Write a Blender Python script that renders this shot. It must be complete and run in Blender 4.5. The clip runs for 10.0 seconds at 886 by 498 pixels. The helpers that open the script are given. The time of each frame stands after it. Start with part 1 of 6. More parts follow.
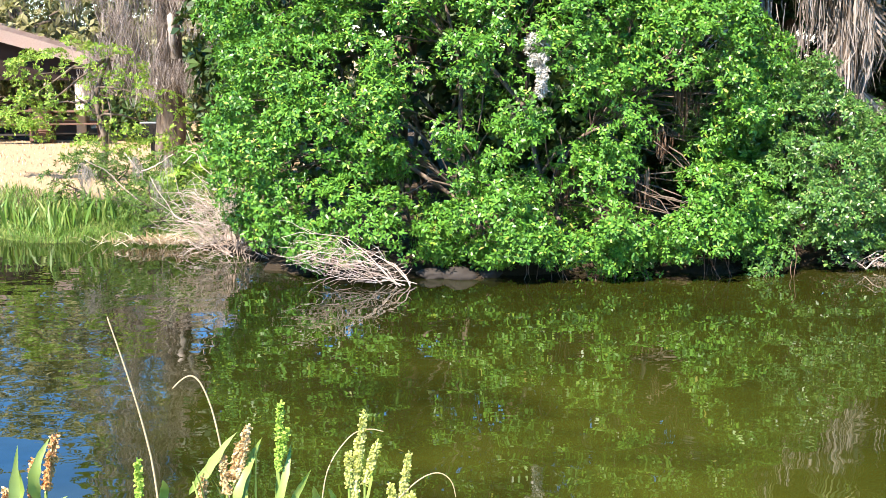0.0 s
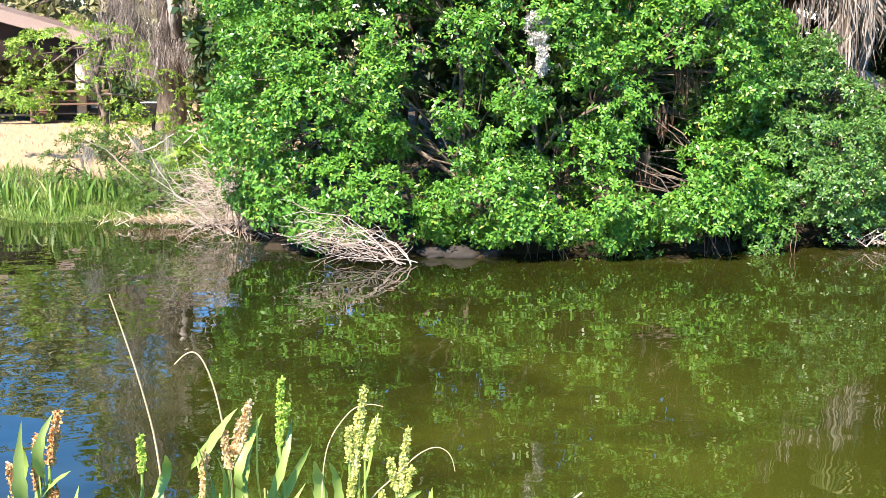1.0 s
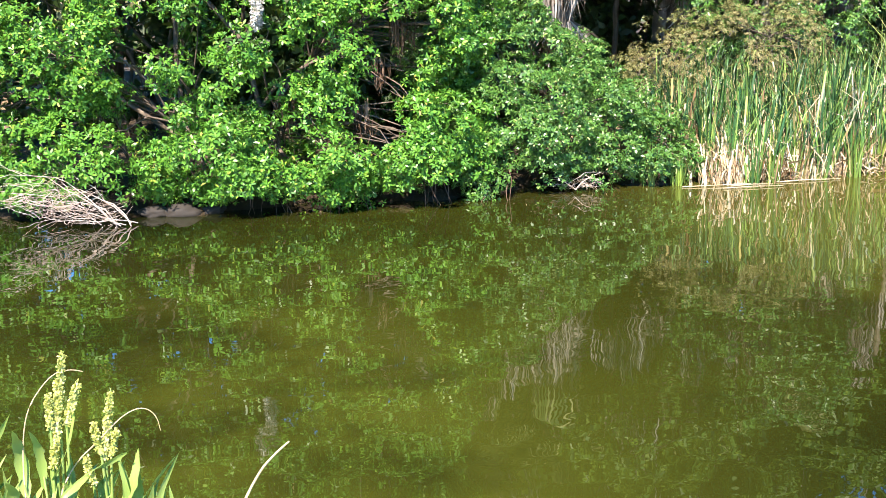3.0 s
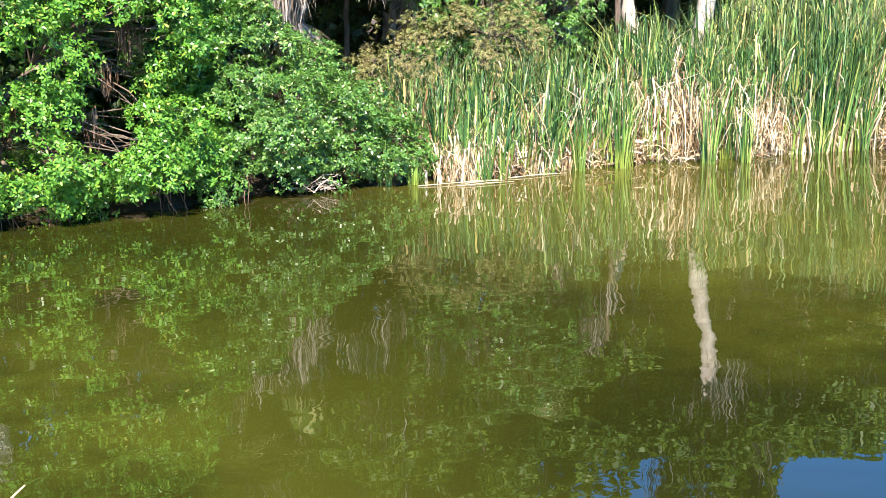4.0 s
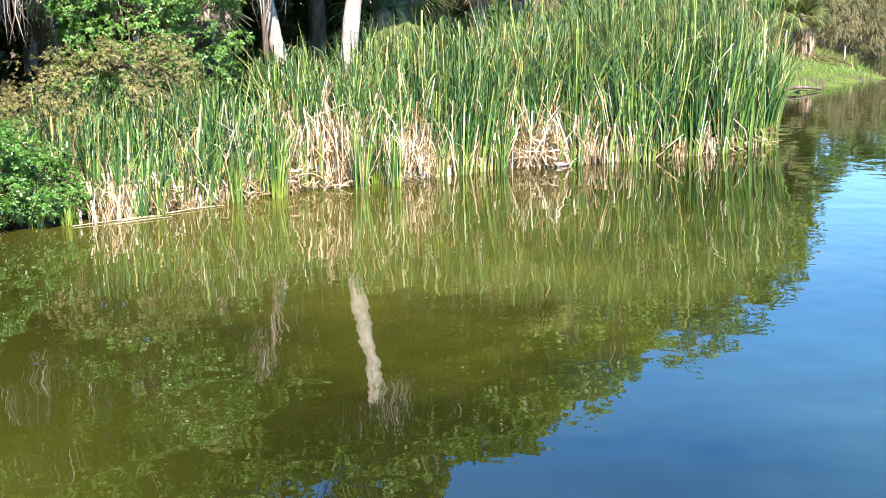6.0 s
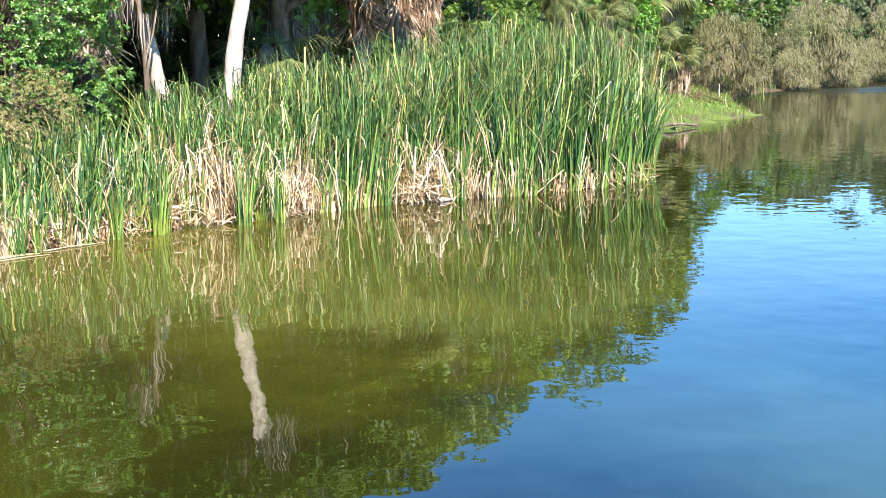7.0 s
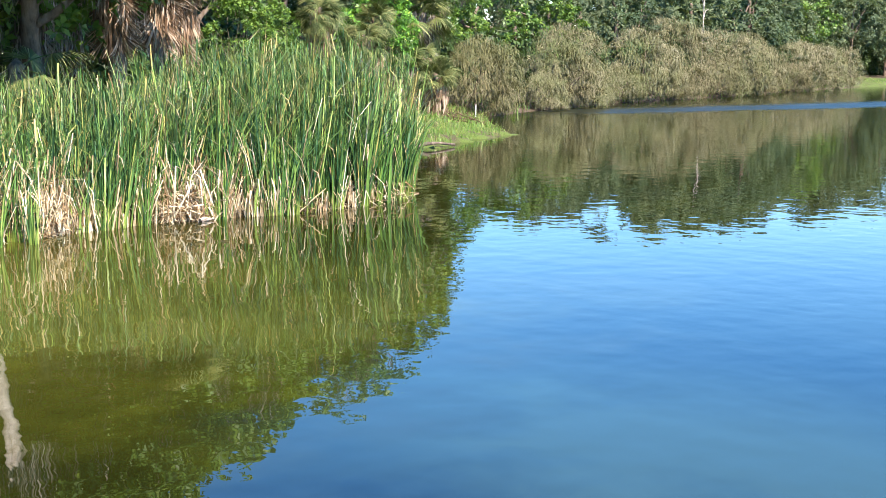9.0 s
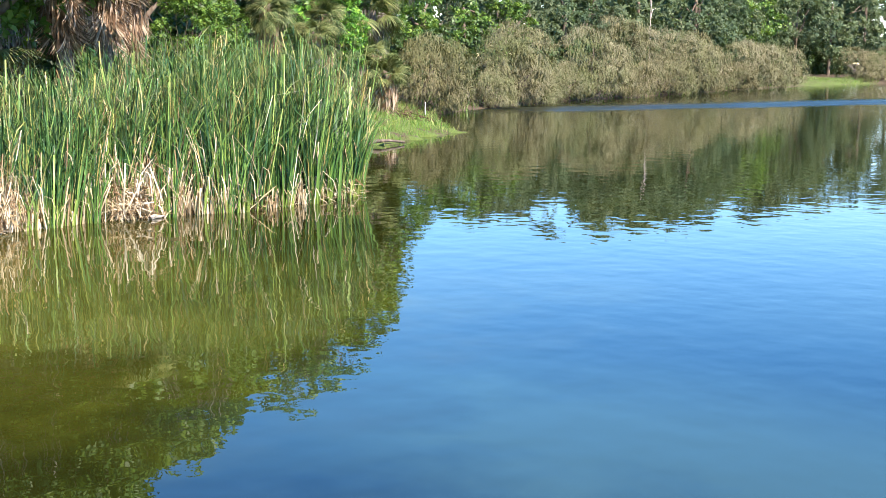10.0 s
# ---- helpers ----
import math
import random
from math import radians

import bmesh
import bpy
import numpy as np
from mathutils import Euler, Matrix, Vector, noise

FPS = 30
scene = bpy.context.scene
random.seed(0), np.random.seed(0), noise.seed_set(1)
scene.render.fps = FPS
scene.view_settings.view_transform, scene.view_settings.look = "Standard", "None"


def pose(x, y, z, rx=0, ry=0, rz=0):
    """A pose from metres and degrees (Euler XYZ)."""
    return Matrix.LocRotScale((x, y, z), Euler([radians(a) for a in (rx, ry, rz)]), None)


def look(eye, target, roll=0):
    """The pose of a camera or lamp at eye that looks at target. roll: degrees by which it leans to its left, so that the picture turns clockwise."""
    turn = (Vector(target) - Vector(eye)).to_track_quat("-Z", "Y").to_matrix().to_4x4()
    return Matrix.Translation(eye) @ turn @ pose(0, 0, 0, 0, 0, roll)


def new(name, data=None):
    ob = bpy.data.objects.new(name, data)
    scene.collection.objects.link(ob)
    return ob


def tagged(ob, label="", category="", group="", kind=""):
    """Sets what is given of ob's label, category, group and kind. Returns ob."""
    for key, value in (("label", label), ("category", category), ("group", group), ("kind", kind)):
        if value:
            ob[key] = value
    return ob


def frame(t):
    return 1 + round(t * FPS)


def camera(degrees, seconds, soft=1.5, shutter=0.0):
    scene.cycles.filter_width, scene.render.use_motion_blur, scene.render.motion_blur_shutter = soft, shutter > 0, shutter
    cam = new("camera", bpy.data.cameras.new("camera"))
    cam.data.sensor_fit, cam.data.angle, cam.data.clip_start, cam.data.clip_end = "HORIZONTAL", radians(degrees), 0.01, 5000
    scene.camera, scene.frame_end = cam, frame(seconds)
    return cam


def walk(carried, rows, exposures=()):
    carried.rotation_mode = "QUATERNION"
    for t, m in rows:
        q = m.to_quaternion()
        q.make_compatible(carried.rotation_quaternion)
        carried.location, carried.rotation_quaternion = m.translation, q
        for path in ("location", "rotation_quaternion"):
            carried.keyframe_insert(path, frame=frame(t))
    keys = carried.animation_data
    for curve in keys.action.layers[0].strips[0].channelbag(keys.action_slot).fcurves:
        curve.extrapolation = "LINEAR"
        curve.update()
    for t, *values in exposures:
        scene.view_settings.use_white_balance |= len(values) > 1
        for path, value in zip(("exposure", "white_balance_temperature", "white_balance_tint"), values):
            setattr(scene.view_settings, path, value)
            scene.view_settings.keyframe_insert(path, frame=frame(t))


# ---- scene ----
cam = camera(39.10, 10.0, soft=0.85)
EYE = 2.8  # above the water
# seconds, x, y, z from the first eye, yaw, pitch, lean to the right
ROWS = [
    (0.0, 0.000, 0.000, 0.000, 0.009, -8.570, 0.021),
    (0.5, -0.000, -0.015, -0.007, 0.032, -8.855, 0.096),
    (1.0, 0.008, -0.032, -0.004, 0.072, -9.511, 0.165),
    (1.5, 0.030, -0.120, 0.018, 0.047, -10.295, 0.259),
    (2.0, 0.059, -0.169, 0.019, -2.207, -11.112, 0.197),
    (2.2, 0.069, -0.137, 0.013, -3.871, -11.384, 0.163),
    (3.3, 0.143, -0.132, 0.025, -15.879, -11.806, 0.481),
    (3.5, 0.153, -0.088, 0.070, -18.327, -11.883, 0.529),
    (4.0, 0.131, -0.160, 0.114, -24.338, -11.970, 0.396),
    (4.5, 0.040, -0.242, 0.008, -29.782, -11.744, 0.811),
    (5.0, 0.027, -0.298, 0.137, -34.035, -12.054, 0.961),
    (5.5, -0.027, -0.384, 0.286, -37.335, -11.853, 0.780),
    (6.8, -0.055, -0.573, 0.305, -44.230, -9.785, 0.455),
    (7.0, -0.086, -0.593, 0.305, -45.347, -9.518, 0.300),
    (7.5, -0.172, -0.658, 0.323, -48.139, -8.973, 0.165),
    (8.0, -0.187, -0.680, 0.338, -50.921, -8.695, -0.147),
    (8.5, -0.188, -0.702, 0.340, -53.762, -8.649, -0.413),
    (9.0, -0.275, -0.756, 0.358, -56.327, -8.679, -0.668),
    (9.5, -0.379, -0.793, 0.382, -58.023, -8.743, -0.916),
    (10.0, -0.442, -0.846, 0.394, -58.683, -8.786, -0.982),
]
walk(cam, [(t, pose(x, y, EYE + z, 90 + pitch, 0, yaw) @ pose(0, 0, 0, 0, 0, -lean)) for t, x, y, z, yaw, pitch, lean in ROWS],
     exposures=[(0.0, 1.57, 6600, 19), (2.0, 1.58, 6600, 19), (3.5, 1.70, 6600, 19), (5.5, 1.71, 6600, 19), (7.5, 1.60, 6600, 19), (8.5, 1.50, 6600, 19), (10.0, 1.44, 6600, 19)])

# ---- light ----
SUN_DIR = Vector((-0.30, -0.64, 0.74)).normalized()
world = bpy.data.worlds.new("sky")
scene.world = world
world.use_nodes = True
sky = world.node_tree.nodes.new("ShaderNodeTexSky")
sky.sky_type, sky.sun_disc = "NISHITA", False
sky.sun_elevation = math.asin(SUN_DIR.z)
sky.sun_rotation = math.atan2(SUN_DIR.x, SUN_DIR.y)
sky.air_density, sky.dust_density, sky.ozone_density = 1.0, 0.0, 4.0
back = world.node_tree.nodes["Background"]
deep = world.node_tree.nodes.new("ShaderNodeHueSaturation")
deep.inputs["Saturation"].default_value = 1.38
world.node_tree.links.new(sky.outputs[0], deep.inputs["Color"])
world.node_tree.links.new(deep.outputs[0], back.inputs[0])
back.inputs[1].default_value = 0.132
lamp = bpy.data.lights.new("sun", "SUN")
lamp.energy, lamp.angle, lamp.color = 5.0, radians(0.55), (1.0, 0.93, 0.81)
new("sun", lamp).matrix_world = look(SUN_DIR * 60, (0, 0, 0))


# ---- materials ----
class Nodes:
    """A short way to wire a material."""

    def __init__(self, name):
        self.mat = bpy.data.materials.new(name)
        self.mat.use_nodes = True
        self.tree = self.mat.node_tree
        self.shader = self.tree.nodes["Principled BSDF"]
        self.out = self.tree.nodes["Material Output"]

    def add(self, kind, values=None):
        node = self.tree.nodes.new(kind)
        for key, value in (values or {}).items():
            self.wire(value, node.inputs[key])
        return node

    def wire(self, value, socket):
        if isinstance(value, bpy.types.NodeSocket):
            self.tree.links.new(value, socket)
        else:
            socket.default_value = value

    def where(self, sx=1.0, sy=1.0, sz=1.0):
        geo = self.add("ShaderNodeNewGeometry")
        return self.add("ShaderNodeMapping", {0: geo.outputs["Position"], 3: (sx, sy, sz)}).outputs[0]

    def noise(self, scale, detail=4.0, rough=0.55, at=None, out=0):
        node = self.add("ShaderNodeTexNoise", {"Scale": scale, "Detail": detail, "Roughness": rough})
        self.wire(at if at is not None else self.where(), node.inputs["Vector"])
        return node.outputs[out]

    def ramp(self, value, *stops):
        node = self.add("ShaderNodeValToRGB", {0: value})
        for i, (at, colour) in enumerate(stops):
            e = node.color_ramp.elements[i] if i < 2 else node.color_ramp.elements.new(at)
            e.position, e.color = at, (*colour, 1)
        return node.outputs[0]

    def mix(self, k, a, b, blend="MIX"):
        node = self.add("ShaderNodeMix")
        node.data_type, node.blend_type = "RGBA", blend
        for value, i in ((k, 0), (a, 6), (b, 7)):
            if isinstance(value, tuple) and len(value) == 3:
                value = (*value, 1)
            self.wire(value, node.inputs[i])
        return node.outputs[2]

    def math(self, op, a, b=0.0, c=0.0):
        node = self.add("ShaderNodeMath", {0: a, 1: b, 2: c})
        node.operation = op
        return node.outputs[0]

    def span(self, value, a, b, lo=0.0, hi=1.0):
        return self.add("ShaderNodeMapRange", {0: value, 1: a, 2: b, 3: lo, 4: hi}).outputs[0]

    def bump(self, height, strength=0.5, distance=0.02):
        node = self.add("ShaderNodeBump", {"Strength": strength, "Distance": distance, "Height": height})
        self.wire(node.outputs[0], self.shader.inputs["Normal"])

    def set(self, colour=None, rough=None, metal=None, spec=None):
        for value, key in ((colour, "Base Color"), (rough, "Roughness"), (metal, "Metallic"), (spec, "Specular IOR Level")):
            if value is not None:
                self.wire((*value, 1) if isinstance(value, tuple) and len(value) == 3 else value, self.shader.inputs[key])
        return self


def leaf_material(name, stops, patch, rough=0.42, thin=0.3, scale=0.8, spec=0.5, each=None):
    """Foliage: each leaf its own tone, and whole sprays lighter or yellower; light shines through."""
    n = Nodes(name)
    one = n.add("ShaderNodeNewGeometry").outputs["Random Per Island"]
    colour = n.ramp(one, *stops)
    area = n.span(n.noise(scale, 3), 0.42, 0.68)
    colour = n.mix(n.math("MULTIPLY", area, 0.65), colour, patch)
    if each is not None:
        colour = n.mix(n.add("ShaderNodeObjectInfo").outputs["Random"], colour, each, "MULTIPLY")
    n.set(colour, rough, spec=spec)
    if thin:
        glow = n.add("ShaderNodeBsdfTranslucent", {0: n.mix(0.35, colour, (0.20, 0.28, 0.02))})
        both = n.add("ShaderNodeMixShader", {0: thin, 1: n.shader.outputs[0], 2: glow.outputs[0]})
        n.tree.links.new(both.outputs[0], n.out.inputs[0])
    return n.mat


def bark_material(name, dark, pale, scale=9.0, stretch=0.25, bump=0.6):
    n = Nodes(name)
    at = n.where(1, 1, stretch)
    grain = n.noise(scale, 6, 0.65, at)
    blotch = n.noise(1.7, 3)
    colour = n.ramp(grain, (0.3, dark), (0.7, pale))
    colour = n.mix(n.span(blotch, 0.45, 0.75, 0, 0.5), colour, tuple(c * 0.55 for c in dark))
    n.set(colour, 0.9, spec=0.2)
    n.bump(grain, bump, 0.03)
    return n.mat


def straw_material(name, stops, rough=0.75, thin=0.15):
    n = Nodes(name)
    one = n.add("ShaderNodeNewGeometry").outputs["Random Per Island"]
    colour = n.mix(n.span(n.noise(14, 3), 0.35, 0.7, 0, 0.22), n.ramp(one, *stops), (0.12, 0.08, 0.04))
    n.set(colour, rough, spec=0.25)
    if thin:
        glow = n.add("ShaderNodeBsdfTranslucent", {0: colour})
        both = n.add("ShaderNodeMixShader", {0: thin, 1: n.shader.outputs[0], 2: glow.outputs[0]})
        n.tree.links.new(both.outputs[0], n.out.inputs[0])
    return n.mat


def reed_material(name, stops, foot=(0.28, 0.36, 0.06), single=False):
    """Cattail blades: blue-green, paler and yellow at the sheathed foot, some dying back from the tip."""
    n = Nodes(name)
    geo = n.add("ShaderNodeNewGeometry")
    one = n.add("ShaderNodeObjectInfo").outputs["Random"] if single else geo.outputs["Random Per Island"]
    z = n.add("ShaderNodeSeparateXYZ", {0: geo.outputs["Position"]}).outputs[2]
    colour = n.ramp(one, *stops)
    colour = n.mix(n.span(n.noise(2.4, 3), 0.42, 0.66, 0.0, 0.45), colour, (0.016, 0.055, 0.016))
    colour = n.mix(n.math("MULTIPLY", n.span(z, 0.10, 0.60, 0.75, 0.0), n.span(n.noise(0.9, 2), 0.42, 0.60)), colour, foot)
    old = n.math("MULTIPLY", n.span(n.noise(2.2, 2), 0.5, 0.62), n.span(z, 1.4, 2.6))
    colour = n.mix(n.math("MULTIPLY", old, 0.35), colour, (0.38, 0.30, 0.12))
    n.set(colour, 0.45, spec=0.4)
    glow = n.add("ShaderNodeBsdfTranslucent", {0: colour})
    both = n.add("ShaderNodeMixShader", {0: 0.08, 1: n.shader.outputs[0], 2: glow.outputs[0]})
    n.tree.links.new(both.outputs[0], n.out.inputs[0])
    return n.mat


def water_material():
    n = Nodes("pond_water")
    at = n.where()
    x, y, z = n.add("ShaderNodeSeparateXYZ", {0: at}).outputs
    # algae thins from the bush outwards, more where dark tree reflections are painted in
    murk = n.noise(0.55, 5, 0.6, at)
    olive_zone = n.span(n.math("MULTIPLY_ADD", murk, 10.0, x), 12.4, 7.0)
    olive_zone = n.math("MULTIPLY", olive_zone, n.span(n.math("MULTIPLY_ADD", murk, 3.0, x), -2.5, 3.0, 0.10, 1.0))
    olive_zone = n.math("MULTIPLY", olive_zone, n.span(n.math("MULTIPLY_ADD", murk, 3.0, y), 16.0, 10.5, n.span(x, 1.0, 4.5, 0.25, 0.95), 1.0))
    # less murk here, so the crown's dark reflection sits in the colour
    crown_dark = n.math("MULTIPLY", n.span(n.math("MULTIPLY_ADD", murk, 2.0, x), 3.2, 5.0), n.span(n.math("MULTIPLY_ADD", murk, 2.0, y), 9.0, 7.2))
    olive_zone = n.math("MULTIPLY", olive_zone, n.math("MULTIPLY_ADD", crown_dark, -0.52, 1.0))
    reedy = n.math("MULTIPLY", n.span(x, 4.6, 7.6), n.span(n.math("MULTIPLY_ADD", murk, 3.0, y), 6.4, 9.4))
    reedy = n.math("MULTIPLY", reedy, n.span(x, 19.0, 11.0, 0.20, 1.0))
    dens = n.math("MULTIPLY", n.math("MULTIPLY_ADD", n.math("MAXIMUM", olive_zone, n.math("MULTIPLY", reedy, 0.80)), 0.90, 0.10), n.span(murk, 0.36, 0.64, 0.5, 1.25))
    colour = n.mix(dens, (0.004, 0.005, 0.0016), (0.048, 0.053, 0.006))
    # silt before the reeds, paled further for their bright reflection
    silt_reflect = n.math("MULTIPLY", reedy, n.math("MULTIPLY", n.span(x, 17.0, 11.0), n.span(n.math("MULTIPLY_ADD", murk, 3.0, y), 9.0, 14.0, 0.0, 0.55)))
    colour = n.mix(silt_reflect, colour, (0.090, 0.086, 0.014))
    # a paler blue-green patch towards the near bank
    pale_patch = n.math("MULTIPLY", n.span(n.math("MULTIPLY_ADD", murk, 4.0, x), 8.2, 10.2), n.span(n.math("MULTIPLY_ADD", murk, 5.0, y), 9.4, 6.8))
    pale_patch = n.math("MULTIPLY", pale_patch, n.span(n.math("MULTIPLY_ADD", murk, 2.0, x), 13.4, 10.8))
    colour = n.mix(n.math("MULTIPLY", pale_patch, 0.9), colour, (0.033, 0.060, 0.038))
    n.set(colour, spec=1.0)
    n.shader.inputs["IOR"].default_value = 1.40
    small = n.noise(5.0, 1.0, 0.5, at)
    wide = n.noise(1.5, 1, 0.5, at)
    # breeze far out, and the rings on the sheltered side
    drift = n.math("MULTIPLY", n.math("SUBTRACT", n.noise(0.06, 2, 0.5, at), 0.5), 4.0)
    far = n.math("ADD", n.math("MULTIPLY_ADD", x, 0.31, y), drift)
    breeze = n.math("MULTIPLY", n.math("MULTIPLY", n.span(far, 52.0, 55.0), n.span(far, 63.0, 58.0)), n.span(x, 58.0, 70.0))
    n.set(rough=n.math("MULTIPLY_ADD", breeze, 0.24, n.span(far, 20.0, 50.0, 0.010, 0.085)))
    height = n.math("MULTIPLY_ADD", small, 0.14, wide)
    stirred = n.math("MULTIPLY_ADD", n.span(x, 0.0, -3.5), 1.3, 1.0)
    n.bump(n.math("MULTIPLY", height, stirred), 0.10, 0.05)
    return n.mat


def ground_material():
    n = Nodes("bank_ground")
    at = n.where()
    sep = n.add("ShaderNodeSeparateXYZ", {0: at})
    x, y, z = sep.outputs
    fine = n.noise(26, 6, 0.7, at)
    mid = n.noise(1.3, 5, 0.6, at)
    litter = n.ramp(fine, (0.3, (0.035, 0.025, 0.015)), (0.7, (0.15, 0.11, 0.07)))
    sand = n.ramp(fine, (0.25, (0.33, 0.23, 0.12)), (0.75, (0.54, 0.40, 0.23)))
    turf = n.ramp(fine, (0.3, (0.05, 0.08, 0.015)), (0.7, (0.15, 0.20, 0.045)))
    wild = n.math("MULTIPLY", n.math("SUBTRACT", mid, 0.5), 3.0)
    open_left = n.math("MULTIPLY", n.span(n.math("ADD", x, wild), -2.0, -4.0), n.span(n.math("ADD", y, wild), 20.9, 22.9))
    point = n.math("MULTIPLY", n.math("MULTIPLY", n.span(n.math("ADD", x, wild), 25.0, 27.0), n.span(mid, 0.35, 0.5)), n.math("ADD", n.span(x, 60.0, 56.0), n.math("MULTIPLY", n.span(x, 166.0, 172.0), n.span(x, 206.0, 200.0))))
    colour = n.mix(open_left, litter, sand)
    colour = n.mix(point, colour, turf)
    colour = n.mix(n.math("MULTIPLY", n.span(z, 0.46, 0.30), n.span(x, -3.4, -4.6)), colour, turf)
    near = n.span(y, 9.0, 7.0)
    colour = n.mix(near, colour, turf)
    # damp waterline, extended up the bank to paint in shade under the bush
    wet = n.math("MULTIPLY", n.math("MULTIPLY", n.span(z, 0.42, 0.08), n.span(x, -5.0, -3.0)), n.span(x, 30.0, 26.0))
    colour = n.mix(n.math("MULTIPLY", wet, 0.85), colour, (0.03, 0.022, 0.012))
    n.set(colour, 0.92, spec=0.2)
    n.bump(n.math("ADD", fine, n.math("MULTIPLY", mid, 2.0)), 0.6, 0.05)
    return n.mat


# darker leaf green, with the deep shade of the woods put into the colour
LEAF_SHADE = leaf_material("shade_dark_leaf", [(0.0, (0.016, 0.040, 0.008)), (0.6, (0.036, 0.080, 0.014)), (1.0, (0.075, 0.130, 0.024))], (0.030, 0.060, 0.012), 0.5, 0.15)
LEAF_BUSH = leaf_material("bush_leaf", [(0.0, (0.018, 0.080, 0.010)), (0.45, (0.070, 0.220, 0.024)), (0.90, (0.180, 0.400, 0.044)), (0.975, (0.32, 0.48, 0.055)), (0.993, (0.52, 0.47, 0.10)), (1.0, (0.36, 0.20, 0.09))], (0.105, 0.275, 0.028), 0.38, 0.22, spec=0.36)
LEAF_TREE = leaf_material("tree_leaf", [(0.0, (0.039, 0.098, 0.013)), (0.6, (0.098, 0.208, 0.026)), (1.0, (0.208, 0.312, 0.039))], (0.065, 0.130, 0.019), 0.5)
LEAF_LIME = leaf_material("lime_leaf", [(0.0, (0.11, 0.24, 0.02)), (0.6, (0.22, 0.38, 0.035)), (1.0, (0.42, 0.50, 0.08))], (0.17, 0.31, 0.03), 0.5)
LEAF_DULL = leaf_material("dull_leaf", [(0.0, (0.12, 0.112, 0.050)), (0.55, (0.215, 0.195, 0.098)), (1.0, (0.35, 0.32, 0.20))], (0.105, 0.145, 0.035), 0.7, 0.12, 0.22, 0.3, (0.62, 0.60, 0.50))
# brownish leaves, paled to put sunlit haze into the colour
LEAF_HAZE = leaf_material("hazy_dry_leaf", [(0.0, (0.17, 0.17, 0.07)), (0.6, (0.32, 0.30, 0.14)), (1.0, (0.48, 0.44, 0.25))], (0.26, 0.30, 0.11), 0.7, 0.35, 0.3, spec=0.2)
# grey-blue tint and paleness paint the distance haze into these leaves
LEAF_FAR = leaf_material("hazy_far_leaf", [(0.0, (0.066, 0.102, 0.046)), (0.6, (0.130, 0.178, 0.088)), (1.0, (0.22, 0.265, 0.140))], (0.11, 0.115, 0.06), 0.7, 0.35, 0.12, 0.2, (0.60, 0.72, 0.80))
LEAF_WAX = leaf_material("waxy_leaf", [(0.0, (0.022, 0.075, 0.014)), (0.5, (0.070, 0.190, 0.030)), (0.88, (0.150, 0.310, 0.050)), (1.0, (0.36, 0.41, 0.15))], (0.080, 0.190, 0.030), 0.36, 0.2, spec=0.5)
LEAF_BROWN = leaf_material("brown_leaf", [(0.0, (0.14, 0.115, 0.045)), (0.5, (0.26, 0.215, 0.085)), (1.0, (0.40, 0.36, 0.15))], (0.15, 0.20, 0.04), 0.7, 0.2)
LEAF_PALM = leaf_material("palm_frond", [(0.0, (0.040, 0.070, 0.022)), (0.6, (0.105, 0.145, 0.046)), (1.0, (0.30, 0.31, 0.13))], (0.15, 0.150, 0.045), 0.6, 0.12, spec=0.2)
FROND_DEAD = straw_material("dead_frond", [(0.0, (0.10, 0.078, 0.058)), (0.6, (0.30, 0.262, 0.220)), (1.0, (0.53, 0.475, 0.415))])
STRAW = straw_material("dry_straw", [(0.0, (0.20, 0.115, 0.055)), (0.35, (0.50, 0.37, 0.21)), (0.7, (0.74, 0.61, 0.40)), (1.0, (0.93, 0.83, 0.62))], thin=0.25)
FROND_BROWN = straw_material("brown_dead_frond", [(0.0, (0.13, 0.075, 0.042)), (0.55, (0.36, 0.245, 0.15)), (1.0, (0.68, 0.55, 0.42))])
MOSS = straw_material("hanging_moss", [(0.0, (0.11, 0.10, 0.08)), (0.6, (0.22, 0.20, 0.165)), (1.0, (0.38, 0.35, 0.30))])
MOSS_PALE = straw_material("pale_hanging_moss", [(0.0, (0.18, 0.165, 0.135)), (0.6, (0.32, 0.295, 0.245)), (1.0, (0.50, 0.47, 0.40))])
MOSS_TRUNK = straw_material("trunk_moss", [(0.0, (0.15, 0.12, 0.10)), (0.6, (0.30, 0.255, 0.22)), (1.0, (0.50, 0.44, 0.38))])
TWIG = straw_material("bleached_twig", [(0.0, (0.34, 0.24, 0.17)), (0.5, (0.54, 0.43, 0.34)), (1.0, (0.72, 0.62, 0.53))], thin=0.0)
BARK = bark_material("grey_brown_bark", (0.07, 0.05, 0.035), (0.24, 0.19, 0.14))
BARK_PALE = bark_material("pale_bark", (0.30, 0.245, 0.195), (0.62, 0.555, 0.48), 7.0, 0.5, 0.35)
BARK_ROOT = bark_material("root_bark", (0.07, 0.042, 0.028), (0.28, 0.18, 0.125), 14.0, 0.2)
REED = reed_material("cattail_blade", [(0.0, (0.012, 0.045, 0.014)), (0.35, (0.036, 0.115, 0.034)), (0.70, (0.118, 0.236, 0.050)), (0.91, (0.25, 0.37, 0.080)), (0.96, (0.40, 0.33, 0.10)), (1.0, (0.56, 0.45, 0.20))])
GRASS = leaf_material("bank_grass", [(0.0, (0.07, 0.17, 0.025)), (0.6, (0.17, 0.30, 0.045)), (1.0, (0.44, 0.43, 0.14))], (0.12, 0.24, 0.03), 0.5, 0.3)
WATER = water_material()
GROUND = ground_material()


# ---- mesh tools ----
rng = np.random.default_rng(7)


